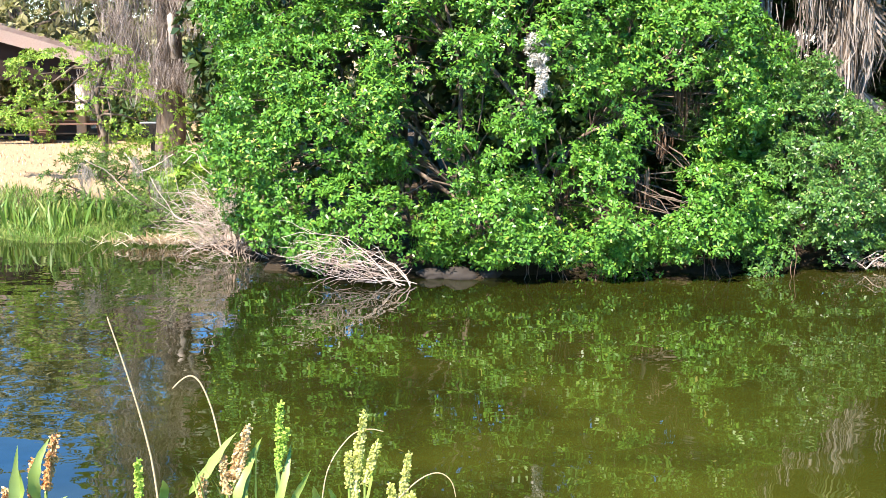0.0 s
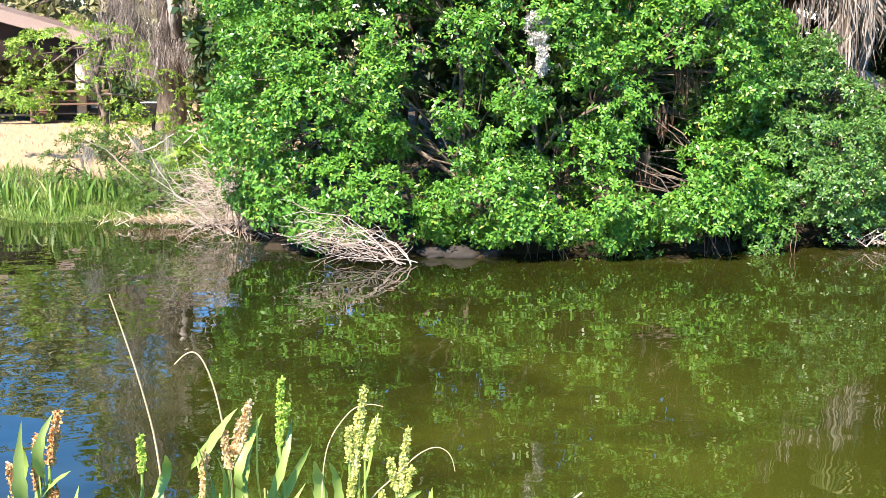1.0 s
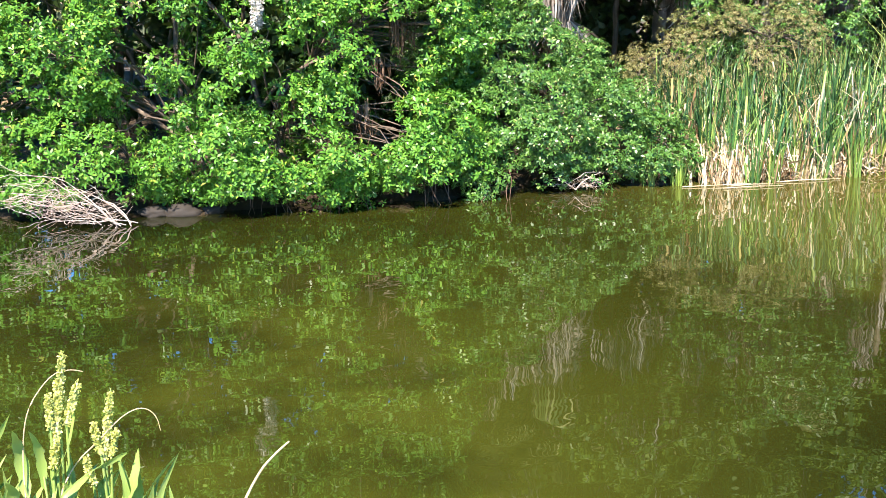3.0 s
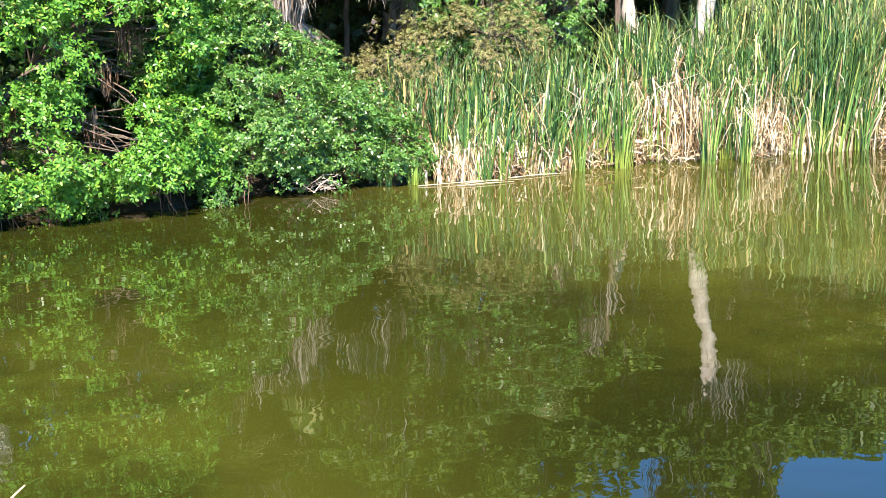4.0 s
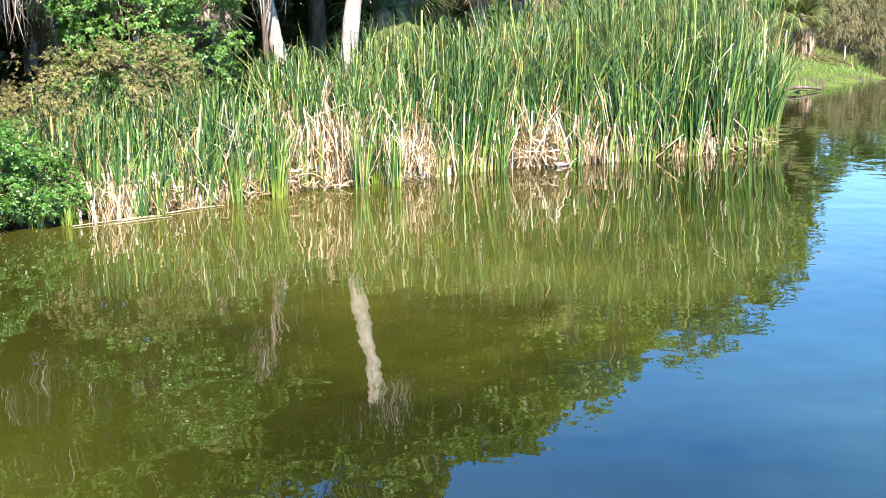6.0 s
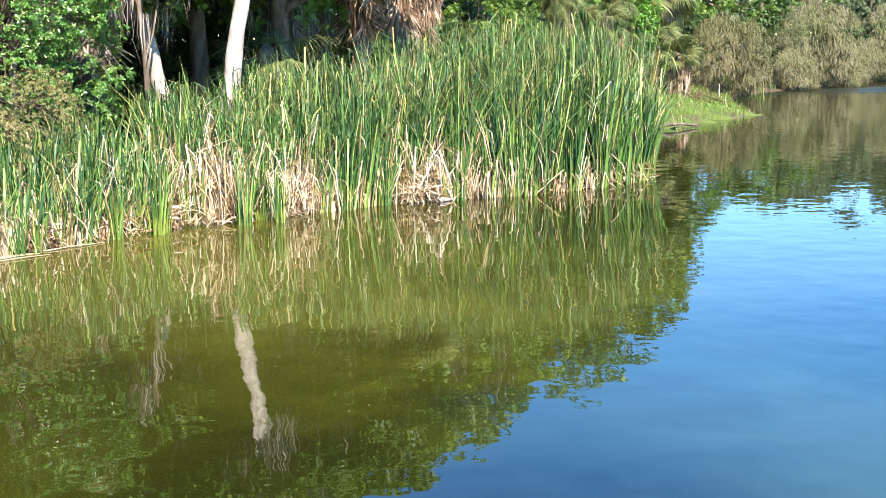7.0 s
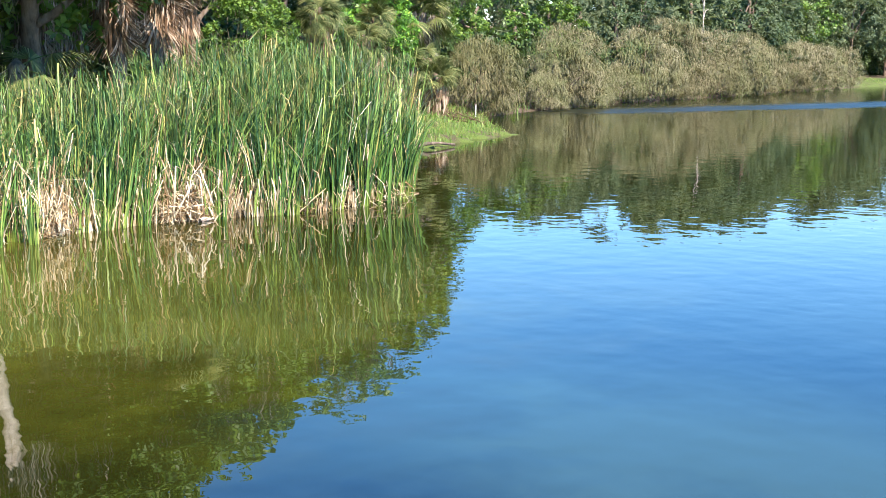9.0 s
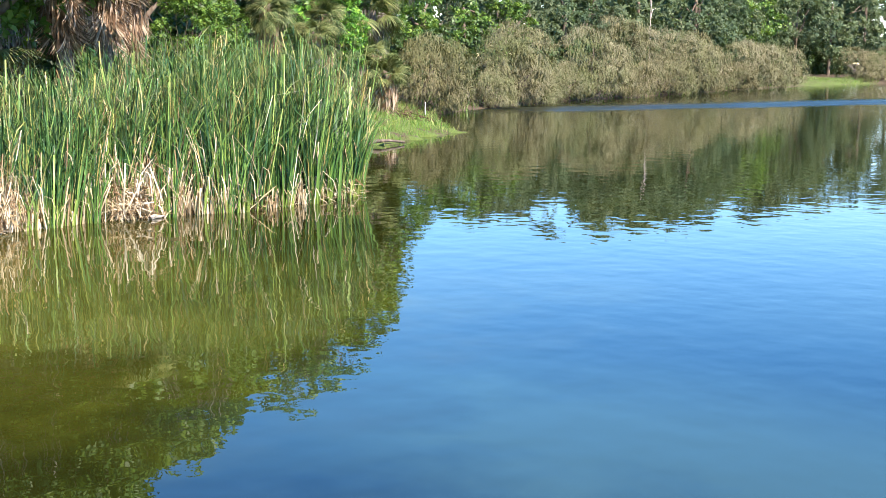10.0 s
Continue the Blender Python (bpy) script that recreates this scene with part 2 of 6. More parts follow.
def unit(v):
    return v / np.maximum(np.linalg.norm(v, axis=-1, keepdims=True), 1e-9)


def link_mesh(name, verts, faces, mat, parent=None, label="", smooth=False):
    """One mesh object out of arrays: faces all have the same number of corners, or come as a list of such arrays."""
    me = bpy.data.meshes.new(name)
    groups = [np.asarray(f, dtype=np.int32) for f in (faces if isinstance(faces, list) else [faces])]
    verts = np.asarray(verts, dtype=np.float32)
    loops = np.concatenate([g.ravel() for g in groups])
    starts, at = [], 0
    for g in groups:
        starts.append(at + np.arange(len(g)) * g.shape[1])
        at += g.size
    starts = np.concatenate(starts).astype(np.int32)
    me.vertices.add(len(verts))
    me.vertices.foreach_set("co", verts.ravel())
    me.loops.add(len(loops))
    me.loops.foreach_set("vertex_index", loops)
    me.polygons.add(len(starts))
    me.polygons.foreach_set("loop_start", starts)
    if smooth:
        me.polygons.foreach_set("use_smooth", np.ones(len(starts), dtype=bool))
    me.update(calc_edges=True)
    me.validate()
    me.materials.append(mat)
    ob = new(name, me)
    if parent is not None:
        ob.parent = parent
    if label:
        ob["label"] = label
    return ob


def part(name, bm, mat, parent, label=""):
    """One bmesh as one mesh object under a thing."""
    me = bpy.data.meshes.new(name)
    bm.to_mesh(me)
    bm.free()
    me.materials.append(mat)
    ob = new(name, me)
    ob.parent = parent
    if label:
        ob["label"] = label
    return ob


def thing(name, at, label, category, group="", kind=""):
    ob = new(name)
    ob.empty_display_size = 0.2
    ob.location = at
    return tagged(ob, label, category, group, kind)


class Pile:
    """Gathers vertices and faces of many pieces for one mesh."""

    def __init__(self):
        self.v, self.f, self.n = [], {}, 0

    def add(self, verts, faces):
        faces = np.asarray(faces)
        self.v.append(np.asarray(verts, dtype=np.float64).reshape(-1, 3))
        self.f.setdefault(faces.shape[1], []).append(faces + self.n)
        self.n += len(self.v[-1])
        return self

    def tube(self, pts, r0, r1, sides=6, wob=0.0):
        """A tapered limb along a line of points, closed at the tip."""
        pts = np.asarray(pts, dtype=float)
        m = len(pts)
        d = unit(np.gradient(pts, axis=0))
        ref = np.where(np.abs(d[:, 2:3]) > 0.9, [[1.0, 0, 0]], [[0, 0, 1.0]])
        a = unit(np.cross(d, ref))
        b = np.cross(d, a)
        k = np.linspace(0, 1, m)
        r = (r0 + (r1 - r0) * k) * (1 + wob * rng.uniform(-1, 1, m))
        ang = np.arange(sides) * 2 * math.pi / sides
        ring = pts[:, None] + r[:, None, None] * (np.cos(ang)[None, :, None] * a[:, None] + np.sin(ang)[None, :, None] * b[:, None])
        i = np.arange(m - 1)[:, None] * sides
        j = np.arange(sides)[None]
        q = np.stack([i + j, i + (j + 1) % sides, i + sides + (j + 1) % sides, i + sides + j], -1).reshape(-1, 4)
        verts = ring.reshape(-1, 3)
        self.add(np.vstack([verts, pts[-1:] + d[-1:] * r1]), q)
        tip = len(verts)
        base = (m - 1) * sides
        cap = np.array([[base + s, base + (s + 1) % sides, tip] for s in range(sides)]) + self.n - tip - 1
        self.f.setdefault(3, []).append(cap)
        return self

    def link(self, name, mat, parent=None, label="", smooth=False, about=None):
        verts = np.vstack(self.v)
        if about is not None:
            verts = verts - np.asarray(about)
        return link_mesh(name, verts, [np.vstack(g) for g in self.f.values()], mat, parent, label, smooth)


def leaves(base, way, up, length, width, fold=0.18, droop=0.12, small=False):
    """Leaves as folded six-cornered blades, or four-cornered ones where they are small: verts and quads."""
    base, way = np.asarray(base), unit(way)
    side = unit(np.cross(way, up))
    up = np.cross(side, way)
    n = len(base)
    L, W = np.broadcast_to(length, n)[:, None], np.broadcast_to(width, n)[:, None]
    if small == "blunt":
        tip = base + L * 0.95 * way - droop * L * up
        rows = [base, base + L * 0.52 * way + 0.48 * W * side + fold * W * up, tip + 0.26 * W * side, tip - 0.26 * W * side, base + L * 0.52 * way - 0.48 * W * side + fold * W * up]
        return np.stack(rows, 1).reshape(-1, 3), np.arange(5 * n).reshape(n, 5)
    if small:
        rows = [base, base + L * 0.55 * way + 0.5 * W * side + fold * W * up, base + L * way - droop * L * up, base + L * 0.55 * way - 0.5 * W * side + fold * W * up]
        return np.stack(rows, 1).reshape(-1, 3), np.arange(4 * n).reshape(n, 4)
    rows = [base,
            base + L * 0.38 * way + 0.40 * W * side + fold * W * up,
            base + L * 0.76 * way + 0.46 * W * side + (fold * W - droop * L * 0.4) * up,
            base + L * way - droop * L * up,
            base + L * 0.76 * way - 0.46 * W * side + (fold * W - droop * L * 0.4) * up,
            base + L * 0.38 * way - 0.40 * W * side + fold * W * up]
    verts = np.stack(rows, 1).reshape(-1, 3)
    i = np.arange(n)[:, None] * 6
    return verts, np.concatenate([i + [[0, 1, 2, 3]], i + [[0, 3, 4, 5]]])


def rosettes(centres, normals, count, length, width, rise=(5, 50), **more):
    """Sprays of leaves round twig ends."""
    n = len(centres)
    normals = unit(normals)
    t1 = unit(np.cross(normals, rng.normal(size=(n, 3))))
    t2 = np.cross(normals, t1)
    ang = (np.arange(count)[None] / count * 2 * math.pi) + rng.uniform(0, 6.3, (n, 1)) + rng.normal(0, 0.25, (n, count))
    el = np.radians(rng.uniform(*rise, (n, count)))
    way = np.cos(el)[..., None] * (np.cos(ang)[..., None] * t1[:, None] + np.sin(ang)[..., None] * t2[:, None]) + np.sin(el)[..., None] * normals[:, None]
    way = way.reshape(-1, 3)
    base = np.repeat(centres, count, 0) + way * length * 0.08
    up = np.repeat(normals, count, 0) + rng.normal(0, 0.2, (n * count, 3))
    size = rng.uniform(0.65, 1.2, n * count)
    return leaves(base, way, up, length * size, width * size, **more)


def on_lobes(lobes, count, low=0.2, front=0.0):
    """Points and outward normals spread over a heap of ellipsoids, none inside another. front: favours the side towards the water."""
    lobes = np.asarray(lobes, dtype=float)
    c, r = lobes[:, :3], lobes[:, 3:]
    area = r[:, 0] * r[:, 2] + r[:, 1] * r[:, 2] + r[:, 0] * r[:, 1]
    got_p, got_n, total = [], [], 0
    for _ in range(60):
        k = rng.choice(len(lobes), count, p=area / area.sum())
        d = unit(rng.normal(size=(count, 3)))
        p = c[k] + d * r[k]
        nrm = unit(d / r[k])
        keep = (p[:, 2] > low) & (rng.random(count) < np.where(nrm[:, 1] > 0.25, 1 - front, 1))
        for q in range(len(lobes)):
            inside = (((p - c[q]) / (r[q] * 0.93)) ** 2).sum(1) < 1
            keep &= ~inside | (k == q)
        got_p.append(p[keep]), got_n.append(nrm[keep])
        total += keep.sum()
        if total >= count:
            break
    return np.vstack(got_p)[:count], np.vstack(got_n)[:count]


def spray_cloud(lobes, pads, per_pad, pad_size, leaf, low=0.2, front=0.0, count=7, lift=0.5, flat=0.7, sink=1.3, hollows=(), **more):
    """A crown: pads of leaf sprays over a heap of lobes. Returns verts, quads and the pads' places."""
    p, nrm = on_lobes(lobes, pads, low, front)
    p = p - nrm * rng.uniform(0, pad_size * sink, (len(p), 1))
    for hx, hy, hz, hr in hollows:
        keep = (np.hypot(p[:, 0] - hx, (p[:, 2] - hz) * 0.8) > hr + 0.22) | (p[:, 1] > hy)
        p, nrm = p[keep], nrm[keep]
    size = pad_size * rng.uniform(0.6, 1.35, len(p))
    d = unit(rng.normal(size=(len(p), per_pad, 3)) + nrm[:, None] * 0.9 + np.array([0, 0, 0.35]))
    at = p[:, None] + d * size[:, None, None] * np.array([1, 1, flat]) * rng.uniform(0.72, 1.05, (len(p), per_pad, 1))
    out = unit(d + np.array([0, 0, lift]) + rng.normal(0, 0.25, d.shape))
    v, f = rosettes(at.reshape(-1, 3), out.reshape(-1, 3), count, leaf[0], leaf[1], **more)
    return v, f, p


def limb_line(a, b, sag=0.15, steps=6):
    a, b = np.asarray(a, float), np.asarray(b, float)
    k = np.linspace(0, 1, steps)[:, None]
    span = np.linalg.norm(b - a)
    mid = rng.normal(0, sag * span, 3) + np.array([0, 0, 0.12 * span])
    wob = rng.normal(0, 0.02 * span, (steps, 3))
    wob[0] = wob[-1] = 0
    return a + (b - a) * k + mid * (k * (1 - k)) * 2 + wob


def blades(base, height, width, lean, bend, yaw=None, levels=4):
    """Long grass-like blades: lean (n, 2) per metre of height, bend (n, 2) at the tip."""
    n = len(base)
    s = np.linspace(0, 1, levels + 1)
    yaw = rng.uniform(0, math.pi, n) if yaw is None else yaw
    side = np.stack([np.cos(yaw), np.sin(yaw), np.zeros(n)], 1)
    h = height[:, None]
    over = np.linalg.norm(bend, axis=1)[:, None]
    rows = []
    for k in s:
        mid = np.asarray(base).copy()
        mid[:, :2] += lean * h * k + bend * h * k ** 3
        mid[:, 2:] += h * (k - 0.45 * np.minimum(over, 1.6) ** 1.5 * k ** 3.5)
        w = width[:, None] * (0.75 + 0.5 * k if k < 0.5 else 1.0 * (1.02 - k) / 0.52) * 0.5
        rows += [mid - side * w, mid + side * w]
    verts = np.stack(rows, 1).reshape(-1, 3)
    i = np.arange(n)[:, None] * (2 * (levels + 1))
    f = np.concatenate([i + [[2 * q, 2 * q + 1, 2 * q + 3, 2 * q + 2]] for q in range(levels)])
    return verts, f


def broken(base, height, width, turn, fall, reach=0.75):
    """Dead leaves snapped half-way up, their tops hanging."""
    n = len(base)
    way = np.c_[np.cos(turn), np.sin(turn), np.zeros(n)]
    side = np.c_[-np.sin(turn), np.cos(turn), np.zeros(n)] * width[:, None] * 0.5 + rng.normal(0, 0.004, (n, 3))
    knee = base + way * (height * 0.12)[:, None] + np.array([0, 0, 1.0]) * height[:, None]
    tip = knee + way * (height * reach * np.cos(fall))[:, None] - np.array([0, 0, 1.0]) * (height * np.minimum(reach, 0.95) * np.sin(fall))[:, None]
    v = np.stack([base - side, base + side, knee - side, knee + side, tip - side * 0.4, tip + side * 0.4], 1).reshape(-1, 3)
    i = np.arange(n)[:, None] * 6
    return v, np.concatenate([i + [[0, 1, 3, 2]], i + [[2, 3, 5, 4]]])


def kinked(base, height, width, lean, reach, fall):
    """Upright leaves folded over near the top, the end hanging."""
    n = len(base)
    turn, yaw = rng.uniform(0, 6.3, n), rng.uniform(0, math.pi, n)
    side = np.c_[np.cos(yaw), np.sin(yaw), np.zeros(n)] * width[:, None] * 0.5
    up = np.array([[0, 0, 1.0]])
    tilt = np.c_[lean, np.ones(n)] * height[:, None]
    mid, knee = base + tilt * 0.55, base + tilt
    way = np.c_[np.cos(turn), np.sin(turn), np.zeros(n)]
    over = knee + (way * (reach * np.cos(fall))[:, None] - up * (reach * np.sin(fall))[:, None]) * height[:, None] * 0.5
    tip = over + (way * 0.35 - up) * (height * reach * 0.5)[:, None]
    tip[:, 2] = np.maximum(tip[:, 2], 0.02)
    v = np.stack([base - side * 0.8, base + side * 0.8, mid - side, mid + side, knee - side * 0.9, knee + side * 0.9, over - side * 0.7, over + side * 0.7, tip - side * 0.15, tip + side * 0.15], 1).reshape(-1, 3)
    i = np.arange(n)[:, None] * 10
    return v, np.concatenate([i + [[2 * q, 2 * q + 1, 2 * q + 3, 2 * q + 2]] for q in range(4)])


# ---- the pond, its banks and the land to the horizon ----
SHORE = [(-60, 30), (-30, 24), (-14, 20.5), (-6.8, 19.3), (-5.2, 19.6), (-3.7, 18.7), (-2.6, 17.3), (-1.6, 16.2), (1, 16.2), (3.6, 16.5), (5.7, 17.0),
         (8, 17.1), (11.3, 17.5), (16, 17.2), (19.5, 15.9), (22.7, 16.0), (24.8, 17.3), (27, 20.5), (34.5, 23.9), (41, 25.4), (45.4, 26.3), (48.5, 29),
         (58, 35.5), (69, 38.0), (84, 40.8), (107, 41.8), (129, 44), (177, 47), (201, 44), (260, 30), (260, -120), (60, -90), (20, -30), (6, -6), (4, 0.6), (2.6, 3.6),
         (0, 4.7), (-8, 4.4), (-20, 2), (-60, -5)]


def shore_distance(x, y):
    """Metres from the water's edge, more than 0 on land."""
    poly = np.array(SHORE, float)
    p = np.stack([x, y], -1)
    best = np.full(x.shape, 1e9)
    inside = np.zeros(x.shape, bool)
    for a, b in zip(poly, np.roll(poly, -1, 0)):
        ab = b - a
        k = np.clip(((p - a) @ ab) / (ab @ ab), 0, 1)
        best = np.minimum(best, np.linalg.norm(p - a - k[..., None] * ab, axis=-1))
        cross = (a[1] > y) != (b[1] > y)
        inside ^= cross & (x < (b[0] - a[0]) * (y - a[1]) / (b[1] - a[1] + 1e-12) + a[0])
    return np.where(inside, -best, best)


def ground_z(x, y):
    x, y = np.asarray(x, float), np.asarray(y, float)
    d = shore_distance(x, y)
    d = d + 0.25 * np.sin(x * 2.1 + 1.3 * np.sin(y * 1.7)) + 0.15 * np.sin(x * 5.3 + y * 3.1)
    top = np.where(y < 9, 1.15, 0.52 + 0.10 * np.sin(x * 0.35) + 0.012 * np.clip(y - 20, 0, 40))
    rise = np.where(y < 9, 2.2, np.where(x > 25, 5.0, 3.2))
    k = np.clip(d / rise, 0, 1)
    land = top * (1 - (1 - k) ** 2)
    bed = -1.2 * np.clip(-d / 3.0, 0, 1) ** 0.8
    return np.where(d > 0, land + 0.01, bed - 0.02) + np.where(d > 0.2, 0.025 * np.sin(x * 3.7 + y) * np.sin(y * 4.3 - x), 0)


def grow(a, b, step, far):
    mid = list(np.arange(a, b, step))
    lo, hi, s = [a], [mid[-1]], step
    while hi[-1] < far:
        s *= 1.22
        hi.append(hi[-1] + s)
        lo.append(lo[-1] - s)
    return np.array(lo[:0:-1] + mid + hi[1:])


gx, gy = grow(-16, 48, 0.4, 2500), grow(-2, 42, 0.36, 2500)
mx, my = np.meshgrid(gx, gy)
gv = np.stack([mx, my, ground_z(mx, my)], -1).reshape(-1, 3)
r, c = np.meshgrid(np.arange(len(gy) - 1), np.arange(len(gx) - 1), indexing="ij")
q = (r * len(gx) + c).ravel()[:, None]
ground = link_mesh("ground", gv, np.concatenate([q, q + 1, q + 1 + len(gx), q + len(gx)], 1), GROUND, smooth=True)
tagged(ground, "sandy pond bank with dry litter and patchy turf", "ground", kind="structure")
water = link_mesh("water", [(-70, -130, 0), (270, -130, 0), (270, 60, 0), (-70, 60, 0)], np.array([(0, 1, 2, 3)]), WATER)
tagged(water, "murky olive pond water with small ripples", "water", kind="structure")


def gz(x, y):
    return float(ground_z(np.array([x]), np.array([y]))[0])


def plain(name, colour, rough=0.7, grain=20.0, vary=0.25, bump=0.2):
    n = Nodes(name)
    g = n.noise(grain, 5, 0.6)
    n.set(n.mix(n.span(g, 0.3, 0.7, 0, vary), colour, tuple(c * 0.5 for c in colour)), rough, spec=0.3)
    n.bump(g, bump, 0.01)
    return n.mat


WOOD_OLD = plain("weathered_wood", (0.15, 0.085, 0.055))
ROOFING = plain("brown_roofing", (0.56, 0.43, 0.36), 0.85, 30)
FASCIA = plain("dark_brown_paint", (0.05, 0.03, 0.023), 0.6)
POST_PAINT = plain("buff_post", (0.66, 0.52, 0.40), 0.7)
STONE = plain("dark_stone", (0.045, 0.038, 0.03), 0.8, 7, 0.6, 0.8)
WHITE_POST = plain("white_stake", (0.78, 0.76, 0.72), 0.6)
BOOT = straw_material("palm_boot", [(0.0, (0.04, 0.022, 0.013)), (0.6, (0.12, 0.07, 0.042)), (1.0, (0.30, 0.20, 0.13))])
LICHEN = straw_material("pale_lichen", [(0.0, (0.42, 0.40, 0.34)), (1.0, (0.72, 0.70, 0.62))])
WEED = leaf_material("dock_leaf", [(0.0, (0.16, 0.27, 0.045)), (0.6, (0.27, 0.38, 0.085)), (1.0, (0.40, 0.50, 0.17))], (0.33, 0.42, 0.13), 0.45, 0.22, 9.0)
SEED_BROWN = leaf_material("brown_seed", [(0.0, (0.34, 0.12, 0.035)), (0.45, (0.60, 0.30, 0.10)), (1.0, (0.84, 0.60, 0.32))], (0.60, 0.32, 0.13), 0.7, 0.15, 9.0)
SEED_TAN = leaf_material("tan_seed", [(0.0, (0.44, 0.24, 0.09)), (0.45, (0.66, 0.44, 0.20)), (1.0, (0.86, 0.70, 0.44))], (0.66, 0.46, 0.22), 0.7, 0.15, 9.0)
SEED_PALE = leaf_material("pale_seed", [(0.0, (0.38, 0.44, 0.08)), (0.6, (0.58, 0.58, 0.17)), (1.0, (0.74, 0.70, 0.32))], (0.52, 0.52, 0.14), 0.7, 0.2, 9.0)
SEED_GREEN = leaf_material("green_seed", [(0.0, (0.22, 0.38, 0.04)), (0.6, (0.38, 0.54, 0.08)), (1.0, (0.55, 0.66, 0.16))], (0.36, 0.52, 0.08), 0.7, 0.2, 9.0)
REED_LEAF = reed_material("cattail_leaf", [(0.0, (0.028, 0.090, 0.022)), (0.4, (0.072, 0.180, 0.036)), (0.8, (0.175, 0.31, 0.055)), (0.92, (0.26, 0.39, 0.09)), (1.0, (0.50, 0.46, 0.18))], single=True)


# ---- the big bush over the water ----
def bush(name, at, lobes, pads, per_pad, pad_size, leaf, mat, label, category="bush", twig=BARK, front=0.5, low=0.2, stems=9, **more):
    """A shrub: stems from one root, a limb to every third pad, and a crown of leaf sprays."""
    root = thing(name, at, label, category)
    at = np.array(at, float)
    v, f, p = spray_cloud(lobes, pads, per_pad, pad_size, leaf, low, front, **more)
    link_mesh("crown", v - at, f, mat, root)
    wood = Pile()
    lob = np.asarray(lobes, float)
    feet = at + np.c_[rng.uniform(-0.5, 0.5, stems) * lob[:, 3].max(), rng.uniform(-0.3, 0.3, stems) * lob[:, 4].max(), np.full(stems, -0.1)]
    forks = []
    for foot in feet:
        tip = lob[rng.integers(len(lob)), :3] + rng.normal(0, 0.3, 3) + [0, 0.4, 0]
        line = limb_line(foot, tip, 0.12, 7)
        thick = 0.045 * min(1.0, lob[:, 3].max() / 2)
        Pile().tube(line, thick, thick * 0.4, 6, 0.12).link("stem", twig, root, about=at, smooth=True)
        forks += list(line[2:])
    forks = np.array(forks)
    for q in p[::3]:
        near = forks[np.argsort(np.linalg.norm(forks - q, axis=1))[rng.integers(0, 3)]]
        wood.tube(limb_line(near, q, 0.12, 5), 0.016, 0.005, 4, 0.1)
    tagged(wood.link("twig_mass", twig, root, about=at), kind="stuff")
    return root


big = bush("waterside_bush", (0.6, 17.6, 0.3),
           [(-1.5, 17.7, 1.7, 1.7, 2.0, 2.0), (-0.9, 16.7, 0.7, 1.3, 1.2, 0.8), (0.7, 17.4, 2.6, 2.3, 2.0, 2.6), (0.7, 16.6, 0.75, 1.2, 1.2, 0.7), (1.9, 16.5, 0.7, 1.2, 1.2, 0.68), (0.2, 18.4, 4.9, 3.0, 2.3, 3.4), (-1.7, 18.6, 4.4, 1.8, 2.0, 2.6),
            (3.1, 18.0, 2.6, 1.6, 1.9, 1.9), (2.6, 19.2, 5.6, 2.0, 2.2, 2.8), (3.2, 16.8, 0.8, 1.3, 1.3, 0.8), (2.4, 17.5, 1.9, 1.5, 1.6, 1.5), (0.5, 16.9, 1.40, 1.7, 1.0, 0.8), (-0.9, 17.0, 1.5, 1.2, 1.0, 0.8), (2.0, 17.0, 1.55, 1.1, 1.0, 0.7), (0.1, 16.45, 1.05, 0.95, 0.7, 0.55), (1.2, 16.5, 1.2, 0.7, 0.6, 0.5)],
           1180, 38, 0.29, (0.072, 0.030), LEAF_BUSH, "dense glossy green bush overhanging the dark pond edge", low=0.08, stems=9, small="blunt", sink=1.45, rise=(-5, 60), count=6, front=0.9,
           hollows=[(3.25, 18.0, 2.2, 0.16), (2.65, 17.6, 1.15, 0.20), (1.62, 17.4, 1.05, 0.06), (2.9, 17.8, 1.75, 0.04)])
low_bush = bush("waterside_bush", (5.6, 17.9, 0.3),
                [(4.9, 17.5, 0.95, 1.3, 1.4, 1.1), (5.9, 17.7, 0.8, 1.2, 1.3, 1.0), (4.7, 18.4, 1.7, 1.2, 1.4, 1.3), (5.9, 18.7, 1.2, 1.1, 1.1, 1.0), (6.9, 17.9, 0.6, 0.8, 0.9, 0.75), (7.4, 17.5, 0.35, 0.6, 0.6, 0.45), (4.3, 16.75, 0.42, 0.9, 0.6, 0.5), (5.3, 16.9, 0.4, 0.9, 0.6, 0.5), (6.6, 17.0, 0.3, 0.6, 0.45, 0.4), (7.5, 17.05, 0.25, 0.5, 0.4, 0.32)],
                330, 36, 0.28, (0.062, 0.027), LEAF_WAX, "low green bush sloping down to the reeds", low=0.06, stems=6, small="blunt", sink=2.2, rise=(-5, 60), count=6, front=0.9)


